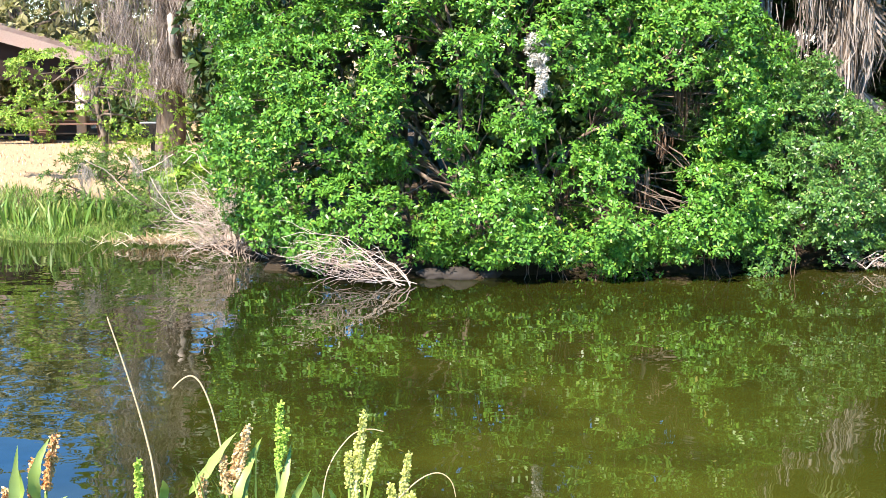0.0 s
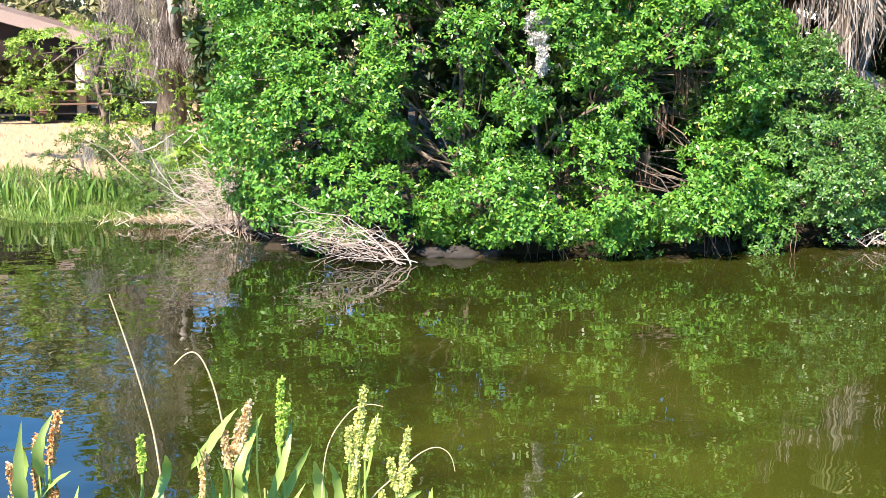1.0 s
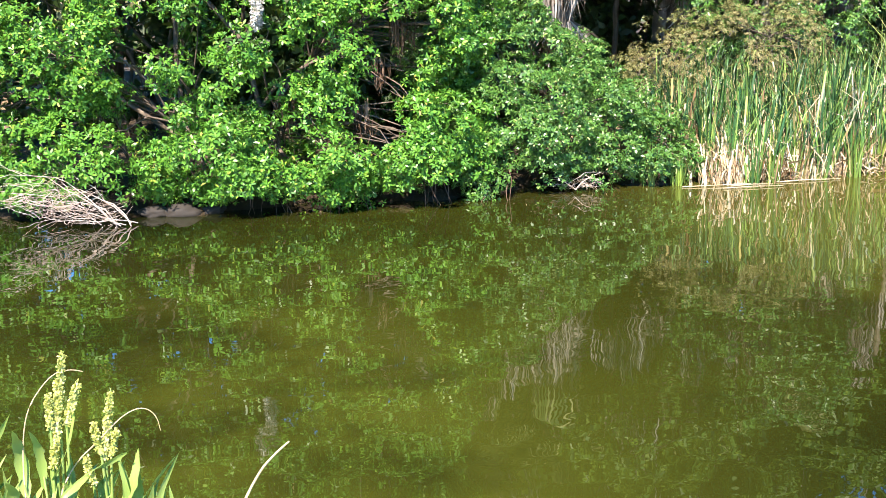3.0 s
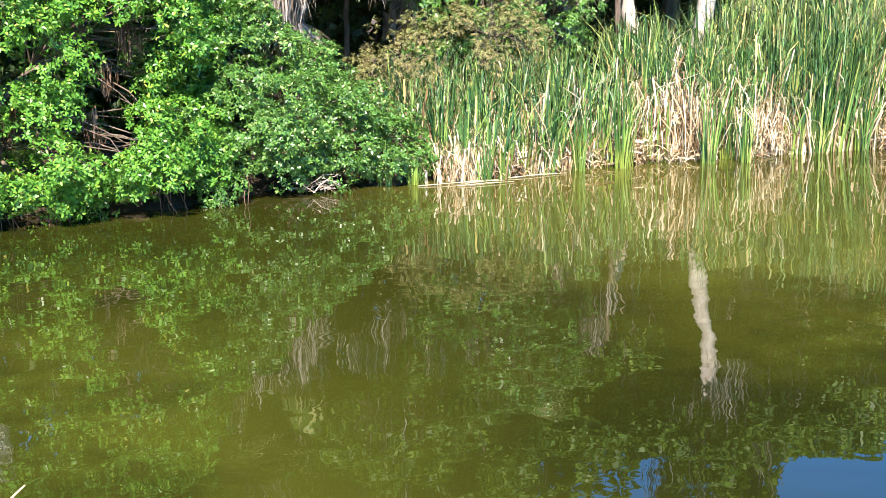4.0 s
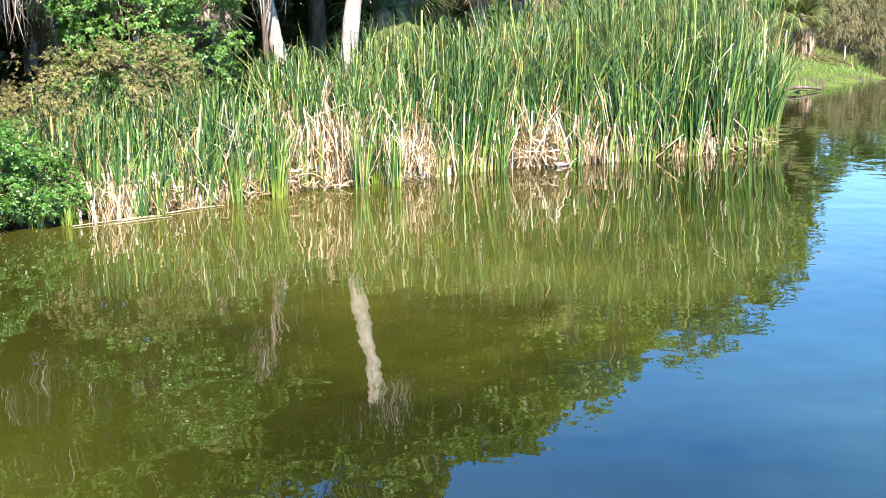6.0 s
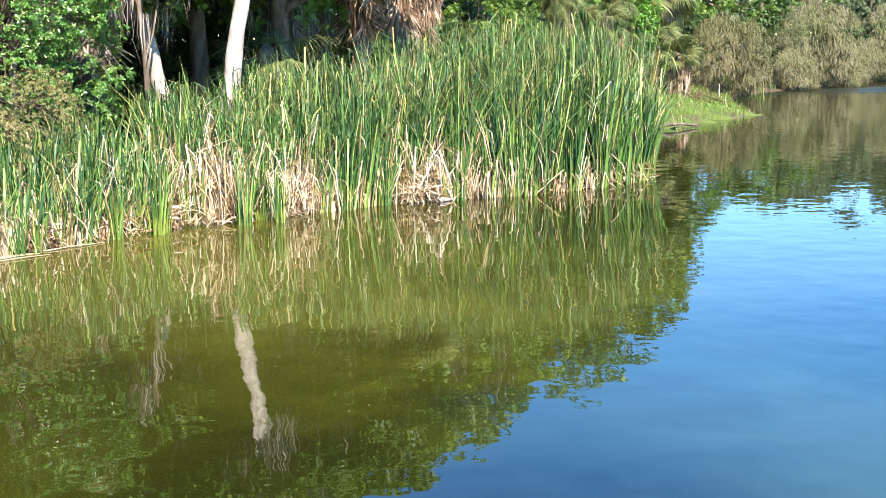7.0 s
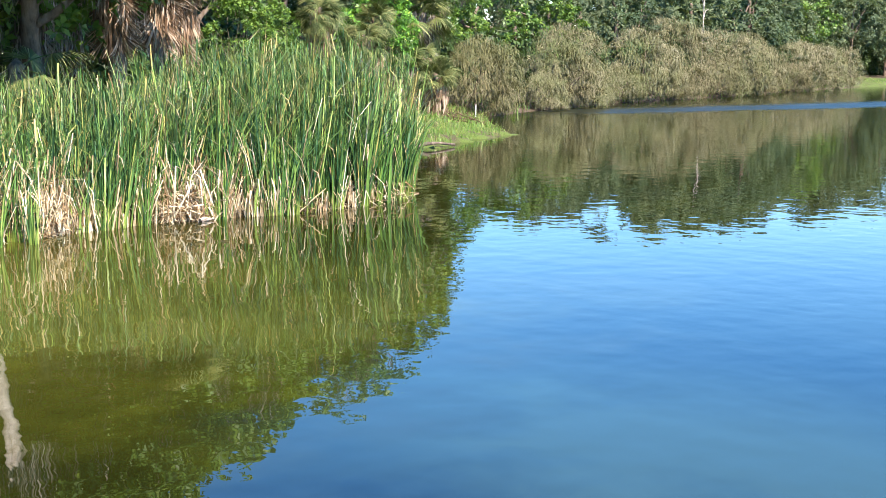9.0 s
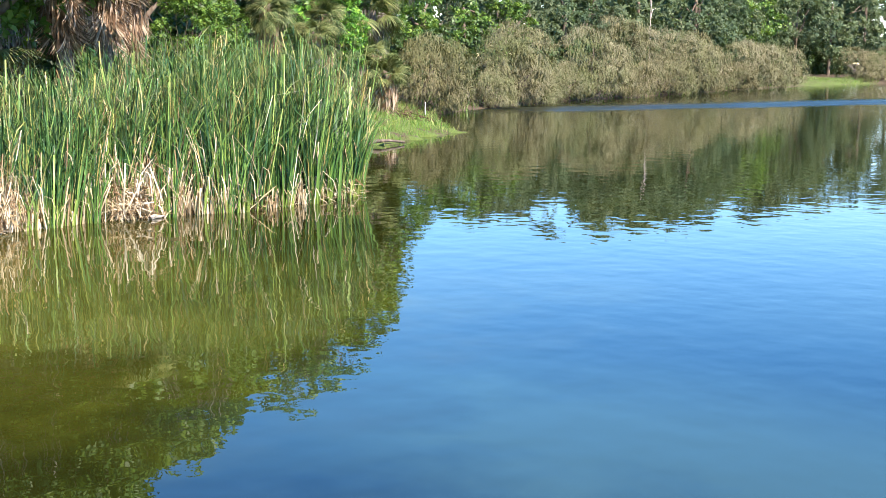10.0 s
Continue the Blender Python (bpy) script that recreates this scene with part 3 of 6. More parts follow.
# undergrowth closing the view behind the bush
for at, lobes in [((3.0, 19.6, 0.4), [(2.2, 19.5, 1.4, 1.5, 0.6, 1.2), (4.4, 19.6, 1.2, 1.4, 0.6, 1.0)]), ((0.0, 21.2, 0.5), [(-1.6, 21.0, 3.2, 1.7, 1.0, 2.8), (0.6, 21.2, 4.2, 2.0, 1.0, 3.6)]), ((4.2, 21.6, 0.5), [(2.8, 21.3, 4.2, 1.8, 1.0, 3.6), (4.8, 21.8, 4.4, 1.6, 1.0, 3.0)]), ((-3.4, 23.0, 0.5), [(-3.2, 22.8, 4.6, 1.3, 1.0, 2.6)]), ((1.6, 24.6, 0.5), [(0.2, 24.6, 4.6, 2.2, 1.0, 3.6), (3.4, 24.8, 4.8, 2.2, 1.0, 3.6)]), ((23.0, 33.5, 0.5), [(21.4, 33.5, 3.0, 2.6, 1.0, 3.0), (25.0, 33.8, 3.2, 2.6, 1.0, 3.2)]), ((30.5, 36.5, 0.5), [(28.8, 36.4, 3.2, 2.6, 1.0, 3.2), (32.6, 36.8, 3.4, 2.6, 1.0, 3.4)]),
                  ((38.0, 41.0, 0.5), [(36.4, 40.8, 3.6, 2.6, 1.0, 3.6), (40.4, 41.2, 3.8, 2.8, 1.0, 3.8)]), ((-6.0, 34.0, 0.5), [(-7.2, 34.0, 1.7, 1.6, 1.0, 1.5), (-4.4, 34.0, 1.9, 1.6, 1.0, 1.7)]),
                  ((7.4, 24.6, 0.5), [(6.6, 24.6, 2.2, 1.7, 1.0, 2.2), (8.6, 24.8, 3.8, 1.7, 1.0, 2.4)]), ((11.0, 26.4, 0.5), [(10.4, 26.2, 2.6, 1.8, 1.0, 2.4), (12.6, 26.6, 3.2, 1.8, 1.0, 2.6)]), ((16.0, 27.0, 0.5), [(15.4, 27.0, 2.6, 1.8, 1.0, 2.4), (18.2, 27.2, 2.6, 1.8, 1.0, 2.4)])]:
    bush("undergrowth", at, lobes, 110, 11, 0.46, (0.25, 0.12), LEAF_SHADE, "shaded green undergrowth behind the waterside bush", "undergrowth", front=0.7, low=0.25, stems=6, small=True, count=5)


# ---- cattails ----
def straw_thatch(x0, x1, n, tall, label):
    """Bleached leaves folded and hanging over one another at the front of the cattails."""
    root = thing("straw_thatch", ((x0 + x1) / 2, reed_front((x0 + x1) / 2), 0), label, "dead leaves", kind="stuff")
    here = np.array(root.location)
    cx = rng.uniform(x0, x1, max(4, n // 22))
    size = 0.35 + 0.75 * rng.random(len(cx)) ** 0.8
    k = rng.integers(0, len(cx), n)
    x = cx[k] + rng.normal(0, 0.15, n)
    y = reed_front(x) - 0.42 + np.abs(rng.normal(0, 0.34, n))
    base = np.c_[x, y, np.full(n, -0.05)]
    h = rng.uniform(0.35, 1.0, n) * tall * size[k]
    v, f = kinked(base, h, rng.uniform(0.016, 0.038, n), rng.normal(0, 0.20, (n, 2)), rng.uniform(0.45, 1.05, n), rng.uniform(-0.1, 1.3, n))
    link_mesh("hanging_leaves", v - here, f, STRAW, root)
    m = n // 2
    k = rng.integers(0, n, m)
    old = base[k] + np.c_[rng.normal(0, 0.1, m), rng.uniform(-0.1, 0.8, m), np.zeros(m)]
    v, f = broken(old, rng.uniform(0.12, 0.75, m) * tall, rng.uniform(0.014, 0.030, m), rng.uniform(0, 6.3, m), rng.uniform(0.5, 1.45, m), rng.uniform(0.4, 0.95, m))
    link_mesh("broken_leaves", v - here, f, STRAW, root)


def reed_front(x):
    pts = np.array(SHORE[10:17], float)
    return np.interp(x, pts[:, 0], pts[:, 1])


def reed_bed(name, x0, x1, deep, clumps, per, tall, tan, label):
    """Cattails in tight clumps, open towards the foot, with tan leaves folded over among the green."""
    root = thing(name, ((x0 + x1) / 2, reed_front((x0 + x1) / 2) + deep / 2, 0), label, "cattails", kind="stuff")
    here = np.array(root.location)
    cx = rng.uniform(x0, x1, clumps)
    cy = reed_front(cx) - 0.45 + deep * rng.random(clumps) ** 1.1
    base = np.repeat(np.c_[cx, cy], per, 0)
    n = len(base)
    spread = rng.normal(0, 1.0, (n, 2))
    base = base + spread * 0.058
    base = np.c_[base, np.maximum(ground_z(base[:, 0], base[:, 1]), -0.3) - 0.02]
    full = tall[0] + (tall[1] - tall[0]) * (base[:, 0] - x0) / (x1 - x0)
    full = full * (1.24 - 0.28 * np.clip((base[:, 1] - reed_front(base[:, 0]) + 0.45) / deep, 0, 1))
    grow_h = np.repeat(rng.uniform(0.72, 1.1, clumps), per) * rng.uniform(0.62, 1.1, n) * full
    lean = np.repeat(rng.normal(0, 0.045, (clumps, 2)), per, 0) + spread * 0.060 + rng.normal(0, 0.03, (n, 2))
    bend = np.clip(rng.normal(0, 0.19, (n, 2)) * rng.choice([1, 1, 1, 2.5], n)[:, None], -0.42, 0.42)
    bent = rng.random(n) < 0.26
    v, f = blades(base[~bent], grow_h[~bent], rng.uniform(0.014, 0.036, (~bent).sum()), lean[~bent], bend[~bent])
    link_mesh("blades", v - here, f, REED, root)
    m = bent.sum()
    v, f = kinked(base[bent], grow_h[bent] * rng.uniform(0.78, 0.96, m), rng.uniform(0.018, 0.036, m), lean[bent], rng.uniform(0.10, 0.30, m), rng.uniform(-0.2, 0.9, m))
    link_mesh("folded_blades", v - here, f, REED, root, "green blades folded over near their tips")
    # last year's leaves, hanging among the stems
    m = int(n * tan)
    k = rng.integers(0, n, m)
    old = base[k] + np.c_[rng.normal(0, 0.09, (m, 2)), np.zeros(m)]
    v, f = kinked(old, full[k] * np.where(rng.random(m) < 0.88, rng.uniform(0.10, 0.62, m) ** 1.25, rng.uniform(0.45, 0.80, m)), rng.uniform(0.014, 0.032, m), rng.normal(0, 0.17, (m, 2)), rng.uniform(0.2, 0.75, m), rng.uniform(0.1, 1.4, m))
    link_mesh("dead_leaves", v - here, f, STRAW, root, "bleached straw-coloured dead leaves")
    return root


reed_bed("cattail_bed", 7.4, 13.0, 3.2, 95, 28, (1.2, 2.0), 0.75, "thin mixed green and straw cattails at the water's edge")
reed_bed("cattail_bed", 13.0, 18.5, 4.5, 165, 36, (1.8, 2.8), 0.27, "tall dense green cattails with straw at their feet")
reed_bed("cattail_bed", 18.5, 24.45, 4.2, 185, 38, (2.8, 2.9), 0.11, "tall dense blue-green cattails standing in the pond")


straw_thatch(7.9, 9.9, 330, 0.72, "low bleached dead leaves at the water's edge")
straw_thatch(9.9, 12.3, 140, 0.70, "sparse bleached leaves between the cattail clumps")
straw_thatch(12.0, 14.2, 900, 1.40, "heaped mat of bleached cattail leaves at the water's edge")
straw_thatch(14.2, 17.4, 330, 1.25, "thick bleached dead cattail leaves broken over the water")
straw_thatch(17.2, 24.3, 520, 0.90, "bleached dead leaves at the feet of the cattails")


def wisps(tops, long, count, spread, wide):
    """Fine wandering threads of moss that thin out downwards."""
    n = len(tops) * count
    at = np.repeat(tops, count, 0) + rng.normal(0, spread, (n, 3)) * [1, 1, 0.6]
    h = np.repeat(rng.uniform(0.5, 1.0, len(tops)), count) * rng.uniform(0.15, 1.0, n) ** 1.3 * long
    yaw = rng.uniform(0, math.pi, n)
    side = np.c_[np.cos(yaw), np.sin(yaw), np.zeros(n)] * (wide * rng.uniform(0.4, 1.2, n))[:, None]
    rows, mid = [], at
    for k in range(5):
        rows += [mid - side * (1.0, 1.1, 0.9, 0.6, 0.15)[k], mid + side * (1.0, 1.1, 0.9, 0.6, 0.15)[k]]
        mid = mid + np.c_[rng.normal(0, 0.05, (n, 2)) * (0.3 + h)[:, None] - (mid - np.repeat(tops, count, 0))[:, :2] * 0.12, -h * 0.25]
    i = np.arange(n)[:, None] * 10
    return np.stack(rows, 1).reshape(-1, 3), np.concatenate([i + [[2 * q, 2 * q + 1, 2 * q + 3, 2 * q + 2]] for q in range(4)])


# ---- trees behind ----
def strands(anchors, long, count, spread=0.15, wide=0.02):
    """Hanging moss: narrow ragged strips under the limbs."""
    n = len(anchors) * count
    top = np.repeat(anchors, count, 0) + rng.normal(0, spread, (n, 3)) * [1, 1, 0.3]
    h = np.repeat(rng.uniform(0.4, 1.0, len(anchors)), count) * rng.uniform(0.4, 1.0, n) * long
    yaw = rng.uniform(0, math.pi, n)
    side = np.c_[np.cos(yaw), np.sin(yaw), np.zeros(n)] * rng.uniform(0.5, 1.4, (n, 1)) * wide
    sway = np.c_[rng.normal(0, 0.05, (n, 2)) * h[:, None], np.zeros(n)]
    down = np.c_[np.zeros((n, 2)), h]
    v = np.stack([top - side * 0.4, top + side * 0.4, top + sway - down * 0.5 + side, top + sway - down * 0.5 - side, top - sway - down], 1).reshape(-1, 3)
    i = np.arange(n)[:, None] * 5
    return v, [i + [[0, 1, 2, 3]], i + [[3, 2, 4]]]


def tree(name, foot, line, r0, lobes, pads, per_pad, pad_size, leaf, mat, bark, label, moss=0, low=1.5, limbs=7, front=0.3, group="", **more):
    """A tapered trunk along a line of offsets, limbs into the crown, the crown, and moss where it hangs."""
    foot = np.array([foot[0], foot[1], gz(*foot[:2]) - 0.05])
    root = thing(name, foot, label, "tree", group)
    trunk = Pile()
    ctrl = np.array([(0, 0, 0), *line], float)
    k = np.linspace(0, len(ctrl) - 1, 14)
    pts = np.stack([np.interp(k, np.arange(len(ctrl)), ctrl[:, a]) for a in range(3)], 1)
    pts[1:-1] += rng.normal(0, 0.010, (12, 3))
    trunk.tube(pts, r0, r0 * 0.55, 12, 0.05)
    lob = np.asarray(lobes, float) + [*foot, 0, 0, 0]
    arms = []
    for i in range(limbs):
        a = pts[rng.integers(6, 14)]
        b = lob[i % len(lob), :3] - foot + rng.normal(0, 0.35, 3) * lob[i % len(lob), 3:]
        arm = limb_line(a, b, 0.1, 7)
        arms.append(arm)
    stem = trunk.link("trunk", bark, root, smooth=True)
    for arm in arms:
        Pile().tube(arm, r0 * 0.42, r0 * 0.1, 7, 0.08).link("limb", bark, stem, smooth=True)
    v, f, p = spray_cloud(lob, pads, per_pad, pad_size, leaf, low, front, **more)
    link_mesh("crown", v - foot, f, mat, root)
    if moss:
        under = p[rng.integers(0, len(p), moss)] - foot - [0, 0, 0.2]
        v, f = strands(under, 1.3, 20, 0.2, 0.012)
        tagged(link_mesh("moss", v, f, MOSS, root, "grey hanging moss"), kind="stuff")
    return root


OAK = dict(mat=LEAF_TREE, bark=BARK, leaf=(0.19, 0.085), count=6, small=True)
# the two pale leaning trunks behind the cattails
tree("pale_trunk_tree", (14.7, 21.8), [(-0.25, 0.1, 1.4), (-0.58, 0.2, 3.0), (-0.9, 0.4, 4.4)], 0.19, [(-1.2, 0.3, 5.0, 1.7, 1.3, 1.1), (-0.75, -0.3, 4.2, 0.8, 0.7, 0.7), (-0.5, 0.8, 6.0, 1.6, 1.4, 1.1)], 170, 14, 0.45,
     label="tree with a pale smooth trunk leaning behind the cattails", moss=80, low=3.3, **OAK | dict(bark=BARK_PALE))
tree("pale_trunk_tree", (14.35, 19.7), [(0.10, -0.1, 1.6), (0.30, -0.2, 3.2), (0.64, -0.2, 4.6), (0.95, -0.2, 6.0)], 0.195, [(0.9, -0.1, 6.0, 1.0, 0.9, 1.2), (1.1, 0.2, 7.4, 1.2, 1.0, 1.5), (0.4, 0.1, 8.2, 0.9, 0.9, 1.2)], 120, 12, 0.4,
     label="tall tree with a straight whitish trunk behind the cattails", moss=110, low=5.0, limbs=3, **OAK | dict(bark=BARK_PALE))
tree("pale_trunk_tree", (10.5, 25.5), [(0.0, 0, 2.0), (0.1, 0, 3.0), (0.2, 0.1, 4.2)], 0.17, [(0, -0.2, 4.8, 1.9, 1.4, 1.3), (0.2, 0.6, 6.8, 1.8, 1.6, 1.6)], 150, 14, 0.45,
     label="slim tree with a pale trunk hung with grey moss", moss=90, low=3.4, **OAK | dict(bark=BARK_PALE))
# slim trunks and hanging dead fronds in the gap behind the shrubs
for at, lean, r in (((8.6, 23.2), 0.15, 0.065), ((9.1, 20.6), -0.2, 0.06), ((10.6, 20.9), 0.1, 0.08), ((13.5, 20.9), -0.1, 0.07), ((7.0, 22.6), 0.2, 0.06)):
    tree("slim_tree", at, [(lean * 0.4, 0, 1.6), (lean, 0.1, 3.2), (lean * 1.3, 0.2, 4.8)], r, [(lean * 1.3, 0.5, 5.6, 1.0, 0.8, 0.7)], 40, 10, 0.4, label="slim tree with a bare greyish-pink trunk in the woods", low=4.6, limbs=3, group="slim trees behind the shrubs", **OAK | dict(bark=BARK_PALE if r > 0.07 else BARK))
for x, y, z in ((6.5, 19.9, 3.0), (7.8, 20.0, 3.2), (8.9, 20.2, 3.4), (9.9, 20.5, 3.3), (11.0, 20.4, 3.3), (13.0, 20.8, 3.6), (5.6, 19.9, 3.3)):
    shreds = thing("dead_palm_leaves", (x, y, z), "grey-brown dead palm leaves hanging among the trunks", "dead leaves", "hanging dead palm leaves")
    v, f = strands(np.c_[rng.normal(0, 0.20, 9), rng.normal(0, 0.15, 9), rng.uniform(-0.1, 1.0, 9)], 1.3, 14, 0.08, 0.011)
    tagged(link_mesh("leaf_strips", v, f, FROND_DEAD, shreds), kind="stuff")
# the woods behind
WOODS = [(-1.0, 24.0, 10.5, 0.3), (1.2, 22.0, 10.5, 0.26), (4.6, 22.4, 9.8, 0.26), (3.0, 23.6, 11, 0.3), (6.6, 24.5, 10.4, 0.28), (10.0, 23.5, 10.2, 0.26), (13.2, 24.4, 9.4, 0.28), (17.0, 24.4, 7.9, 0.25), (20.6, 25.6, 8.8, 0.25),
         (25.6, 28.2, 10.0, 0.25), (30.5, 30.0, 10.8, 0.25), (38.0, 36.0, 12.0, 0.28), (42.5, 37.5, 12.8, 0.3), (45.5, 36.5, 12.8, 0.3), (48.5, 36.2, 12.6, 0.3), (52.5, 37.6, 11.6, 0.28), (55.5, 38.6, 9.8, 0.25)]
for x, y, top, rad in WOODS:
    g = max(1.0, top / 10)
    lob = [(rng.normal(0, 0.6), rng.normal(0, 0.4), top - 1.8 * g, 2.5 * g, 2.0 * g, 1.8 * g), (-1.6 * g, rng.normal(0, 0.5), top - 3.3 * g, 1.9 * g, 1.8 * g, 1.7 * g), (1.7 * g, rng.normal(0, 0.5), top - 3.4 * g, 2.0 * g, 1.7 * g, 1.7 * g)]
    tree("moss_hung_oak", (x, y), [(0.1, 0, 2.0), (rng.normal(0, 0.3), 0, 4.0), (rng.normal(0, 0.5), 0.2, top - 2)], rad, lob, 140, 10, 0.6 * g,
         label="dark-trunked tree hung with grey moss in the woods behind", moss=90, group="trees behind the pond", **OAK | dict(leaf=(0.27, 0.13)))

# the big oak on the sand
tree("moss_hung_oak", (-6.0, 27.4), [(0.1, 0, 2.0), (0.0, 0, 4.0), (0.2, 0.2, 7.2)], 0.34, [(0.6, 0, 7.8, 2.2, 2.0, 1.8), (2.0, 0, 6.3, 2.0, 1.7, 1.7), (-0.5, 0.3, 6.2, 1.3, 1.4, 1.2)], 150, 10, 0.6,
     label="big oak hung with grey moss on the sandy bank", moss=90, group="trees behind the pond", **OAK)

# the broad oak that shades the palms
tree("moss_hung_oak", (18.2, 23.0), [(0.1, -0.1, 2.0), (-0.2, -0.5, 4.0), (-0.4, -1.0, 5.4)], 0.26, [(-2.4, -2.9, 5.5, 1.9, 1.5, 0.85), (0.2, -2.6, 5.6, 1.9, 1.5, 0.9), (2.0, -1.7, 5.7, 1.6, 1.4, 0.9), (-1.0, -0.8, 6.2, 1.8, 1.4, 0.9)], 260, 12, 0.5,
     label="broad oak spreading over the palms behind the cattails", moss=25, low=4.7, group="trees behind the pond", **OAK)

# the oak whose boughs hang over the palms behind the bush
tree("moss_hung_oak", (5.9, 22.6), [(0.1, -0.2, 2.0), (0.0, -0.8, 4.0), (-0.2, -1.6, 5.6)], 0.24, [(0.4, -2.0, 6.9, 2.4, 1.6, 1.1), (2.4, -1.4, 6.9, 1.8, 1.4, 1.0)], 170, 12, 0.5,
     label="broad oak hung over the dead palm leaves behind the bush", moss=60, low=4.4, group="trees behind the pond", **OAK)

# a leaning tree whose boughs meet the green shrub behind the cattails
tree("moss_hung_oak", (9.4, 22.2), [(0.1, -0.2, 1.6), (0.1, -0.8, 3.2), (0.0, -1.6, 4.4)], 0.18, [(-1.4, -2.7, 4.5, 1.6, 1.0, 0.9), (0.6, -1.2, 5.6, 1.6, 1.0, 1.0)], 110, 13, 0.42,
     label="leaning oak with low green boughs over the shrubs", moss=10, low=3.3, group="trees behind the pond", **OAK | dict(leaf=(0.13, 0.06)))

# ---- palms ----
def frond_mesh(name, mat, blades_n=26, long=1.0, sag=0.35, stalk=0.9, fan=118):
    """A fan leaf: a stalk along x, then narrow folded blades in a fan, drooping at their tips."""
    pile = Pile()
    line = np.c_[np.linspace(0, stalk, 5), np.zeros(5), 0.10 * np.sin(np.linspace(0, 2.2, 5))]
    pile.tube(line, 0.018, 0.010, 5)
    hub = line[-1]
    ang = np.radians(np.linspace(-fan, fan, blades_n)) + rng.normal(0, 0.03, blades_n)
    ln = long * (0.72 + 0.28 * np.cos(ang * 0.75)) * rng.uniform(0.85, 1.05, blades_n)
    way = np.c_[np.cos(ang), np.sin(ang), 0.12 * np.cos(ang * 2)]
    side = np.c_[-np.sin(ang), np.cos(ang), np.zeros(blades_n)]
    rows = []
    for k, w in ((0.05, 0.010), (0.5, 0.022), (0.8, 0.012)):
        mid = hub + way * (ln * k)[:, None] - np.array([0, 0, 1]) * (sag * ln * k ** 2.2)[:, None]
        rows += [mid - side * w, mid + side * w + np.array([0, 0, 0.006])]
    rows.append(hub + way * (ln * 0.96)[:, None] - np.array([0, 0, 1]) * (sag * ln * 1.05)[:, None])
    v = np.stack(rows, 1).reshape(-1, 3)
    i = np.arange(blades_n)[:, None] * 7
    pile.add(v, np.concatenate([i + [[0, 1, 3, 2]], i + [[2, 3, 5, 4]]]))
    pile.f.setdefault(3, []).append(i + [[4, 5, 6]] + pile.n - len(v))
    verts = np.vstack(pile.v)
    ob = link_mesh(name, verts, [np.vstack(g) for g in pile.f.values()], mat)
    return ob


FROND = frond_mesh("frond", LEAF_PALM, 32, 0.86, 0.62, 0.75)
FROND_OLD_BROWN = frond_mesh("dead_frond", FROND_BROWN, 18, 1.05, 0.22, 0.35, 48)
FROND_OLD = frond_mesh("dead_frond", FROND_DEAD, 18, 1.05, 0.22, 0.35, 48)


def palm(at, top, rad, green, dead, label, skirt=1.6, size=1.0, lean=(0, 0), thatch=FROND_DEAD):
    foot = np.array([at[0], at[1], gz(*at) - 0.05])
    root = thing("cabbage_palm", foot, label, "palm", "palms behind the pond")
    pile = Pile()
    h = top - foot[2]
    s = np.linspace(0, 1, 12)[:, None]
    pts = np.array([[lean[0], lean[1], 0]]) * s ** 1.5 + np.array([[0, 0, h]]) * s
    pile.tube(pts, rad * 1.1, rad * 0.9, 10, 0.06)
    pile.link("trunk", BARK, root, smooth=True)
    head = pts[-1]
    if dead > 12:
        k = 18 + dead
        a, r = rng.uniform(0, 6.3, k), rng.uniform(0.15, 0.42, k) * size
        v, f = strands(np.c_[head[0] + r * np.cos(a), head[1] + r * np.sin(a), head[2] + 0.1 - rng.uniform(0, skirt, k)], 1.15, 16, 0.10, 0.022 if at[0] < 35 else 0.038)
        link_mesh("dead_thatch", v, f, thatch, root, "shaggy hanging thatch of dead leaf strips")
    for mesh, n, lo, hi, band in ((FROND, green, -50, 75, 0.35), (FROND_OLD if thatch is FROND_DEAD else FROND_OLD_BROWN, dead // 2, -100, -66, skirt)):
        for i in range(n):
            ob = mesh.copy()
            scene.collection.objects.link(ob)
            ob.parent = root
            yaw, tilt = i * 137.5 + rng.normal(0, 9), rng.uniform(lo, hi)
            ob.matrix_basis = Matrix.Translation(head - np.array([0, 0, rng.uniform(0, band)])) @ pose(0, 0, 0, rng.normal(0, 12), 0, yaw) @ pose(0, 0, 0, 0, -tilt, 0) @ pose(0, 0, 0, rng.normal(0, 28), 0, 0) @ Matrix.Scale(size * rng.uniform(0.8, 1.1), 4)
    return root


palm((6.7, 20.8), 5.2, 0.2, 16, 34, "cabbage palm with a shaggy skirt of dead grey fronds", 2.6)
palm((5.0, 20.6), 5.0, 0.19, 14, 26, "cabbage palm half hidden behind the bush, with dead fronds", 2.4)
palm((9.6, 21.6), 5.8, 0.2, 14, 34, "cabbage palm with a long skirt of dead fronds", 3.0)
palm((11.2, 21.2), 5.4, 0.2, 14, 30, "cabbage palm with grey dead fronds among the trees", 3.0)
palm((16.9, 21.6), 2.9, 0.2, 9, 8, "short cabbage palm with drooping green fan fronds", 0.8)
palm((18.8, 23.4), 6.4, 0.2, 12, 16, "cabbage palm with a heavy skirt of hanging dead fronds", 3.2)
palm((23.2, 24.0), 6.0, 0.2, 14, 76, "tall cabbage palm with pale dead fronds hanging down its trunk", 2.0, thatch=FROND_BROWN)
palm((24.2, 24.2), 5.6, 0.2, 14, 76, "cabbage palm with pale dead fronds hanging down its trunk", 1.9, thatch=FROND_BROWN)
palm((21.7, 23.9), 5.9, 0.2, 12, 64, "cabbage palm with a brown skirt of hanging dead fronds", 1.9, thatch=FROND_BROWN)
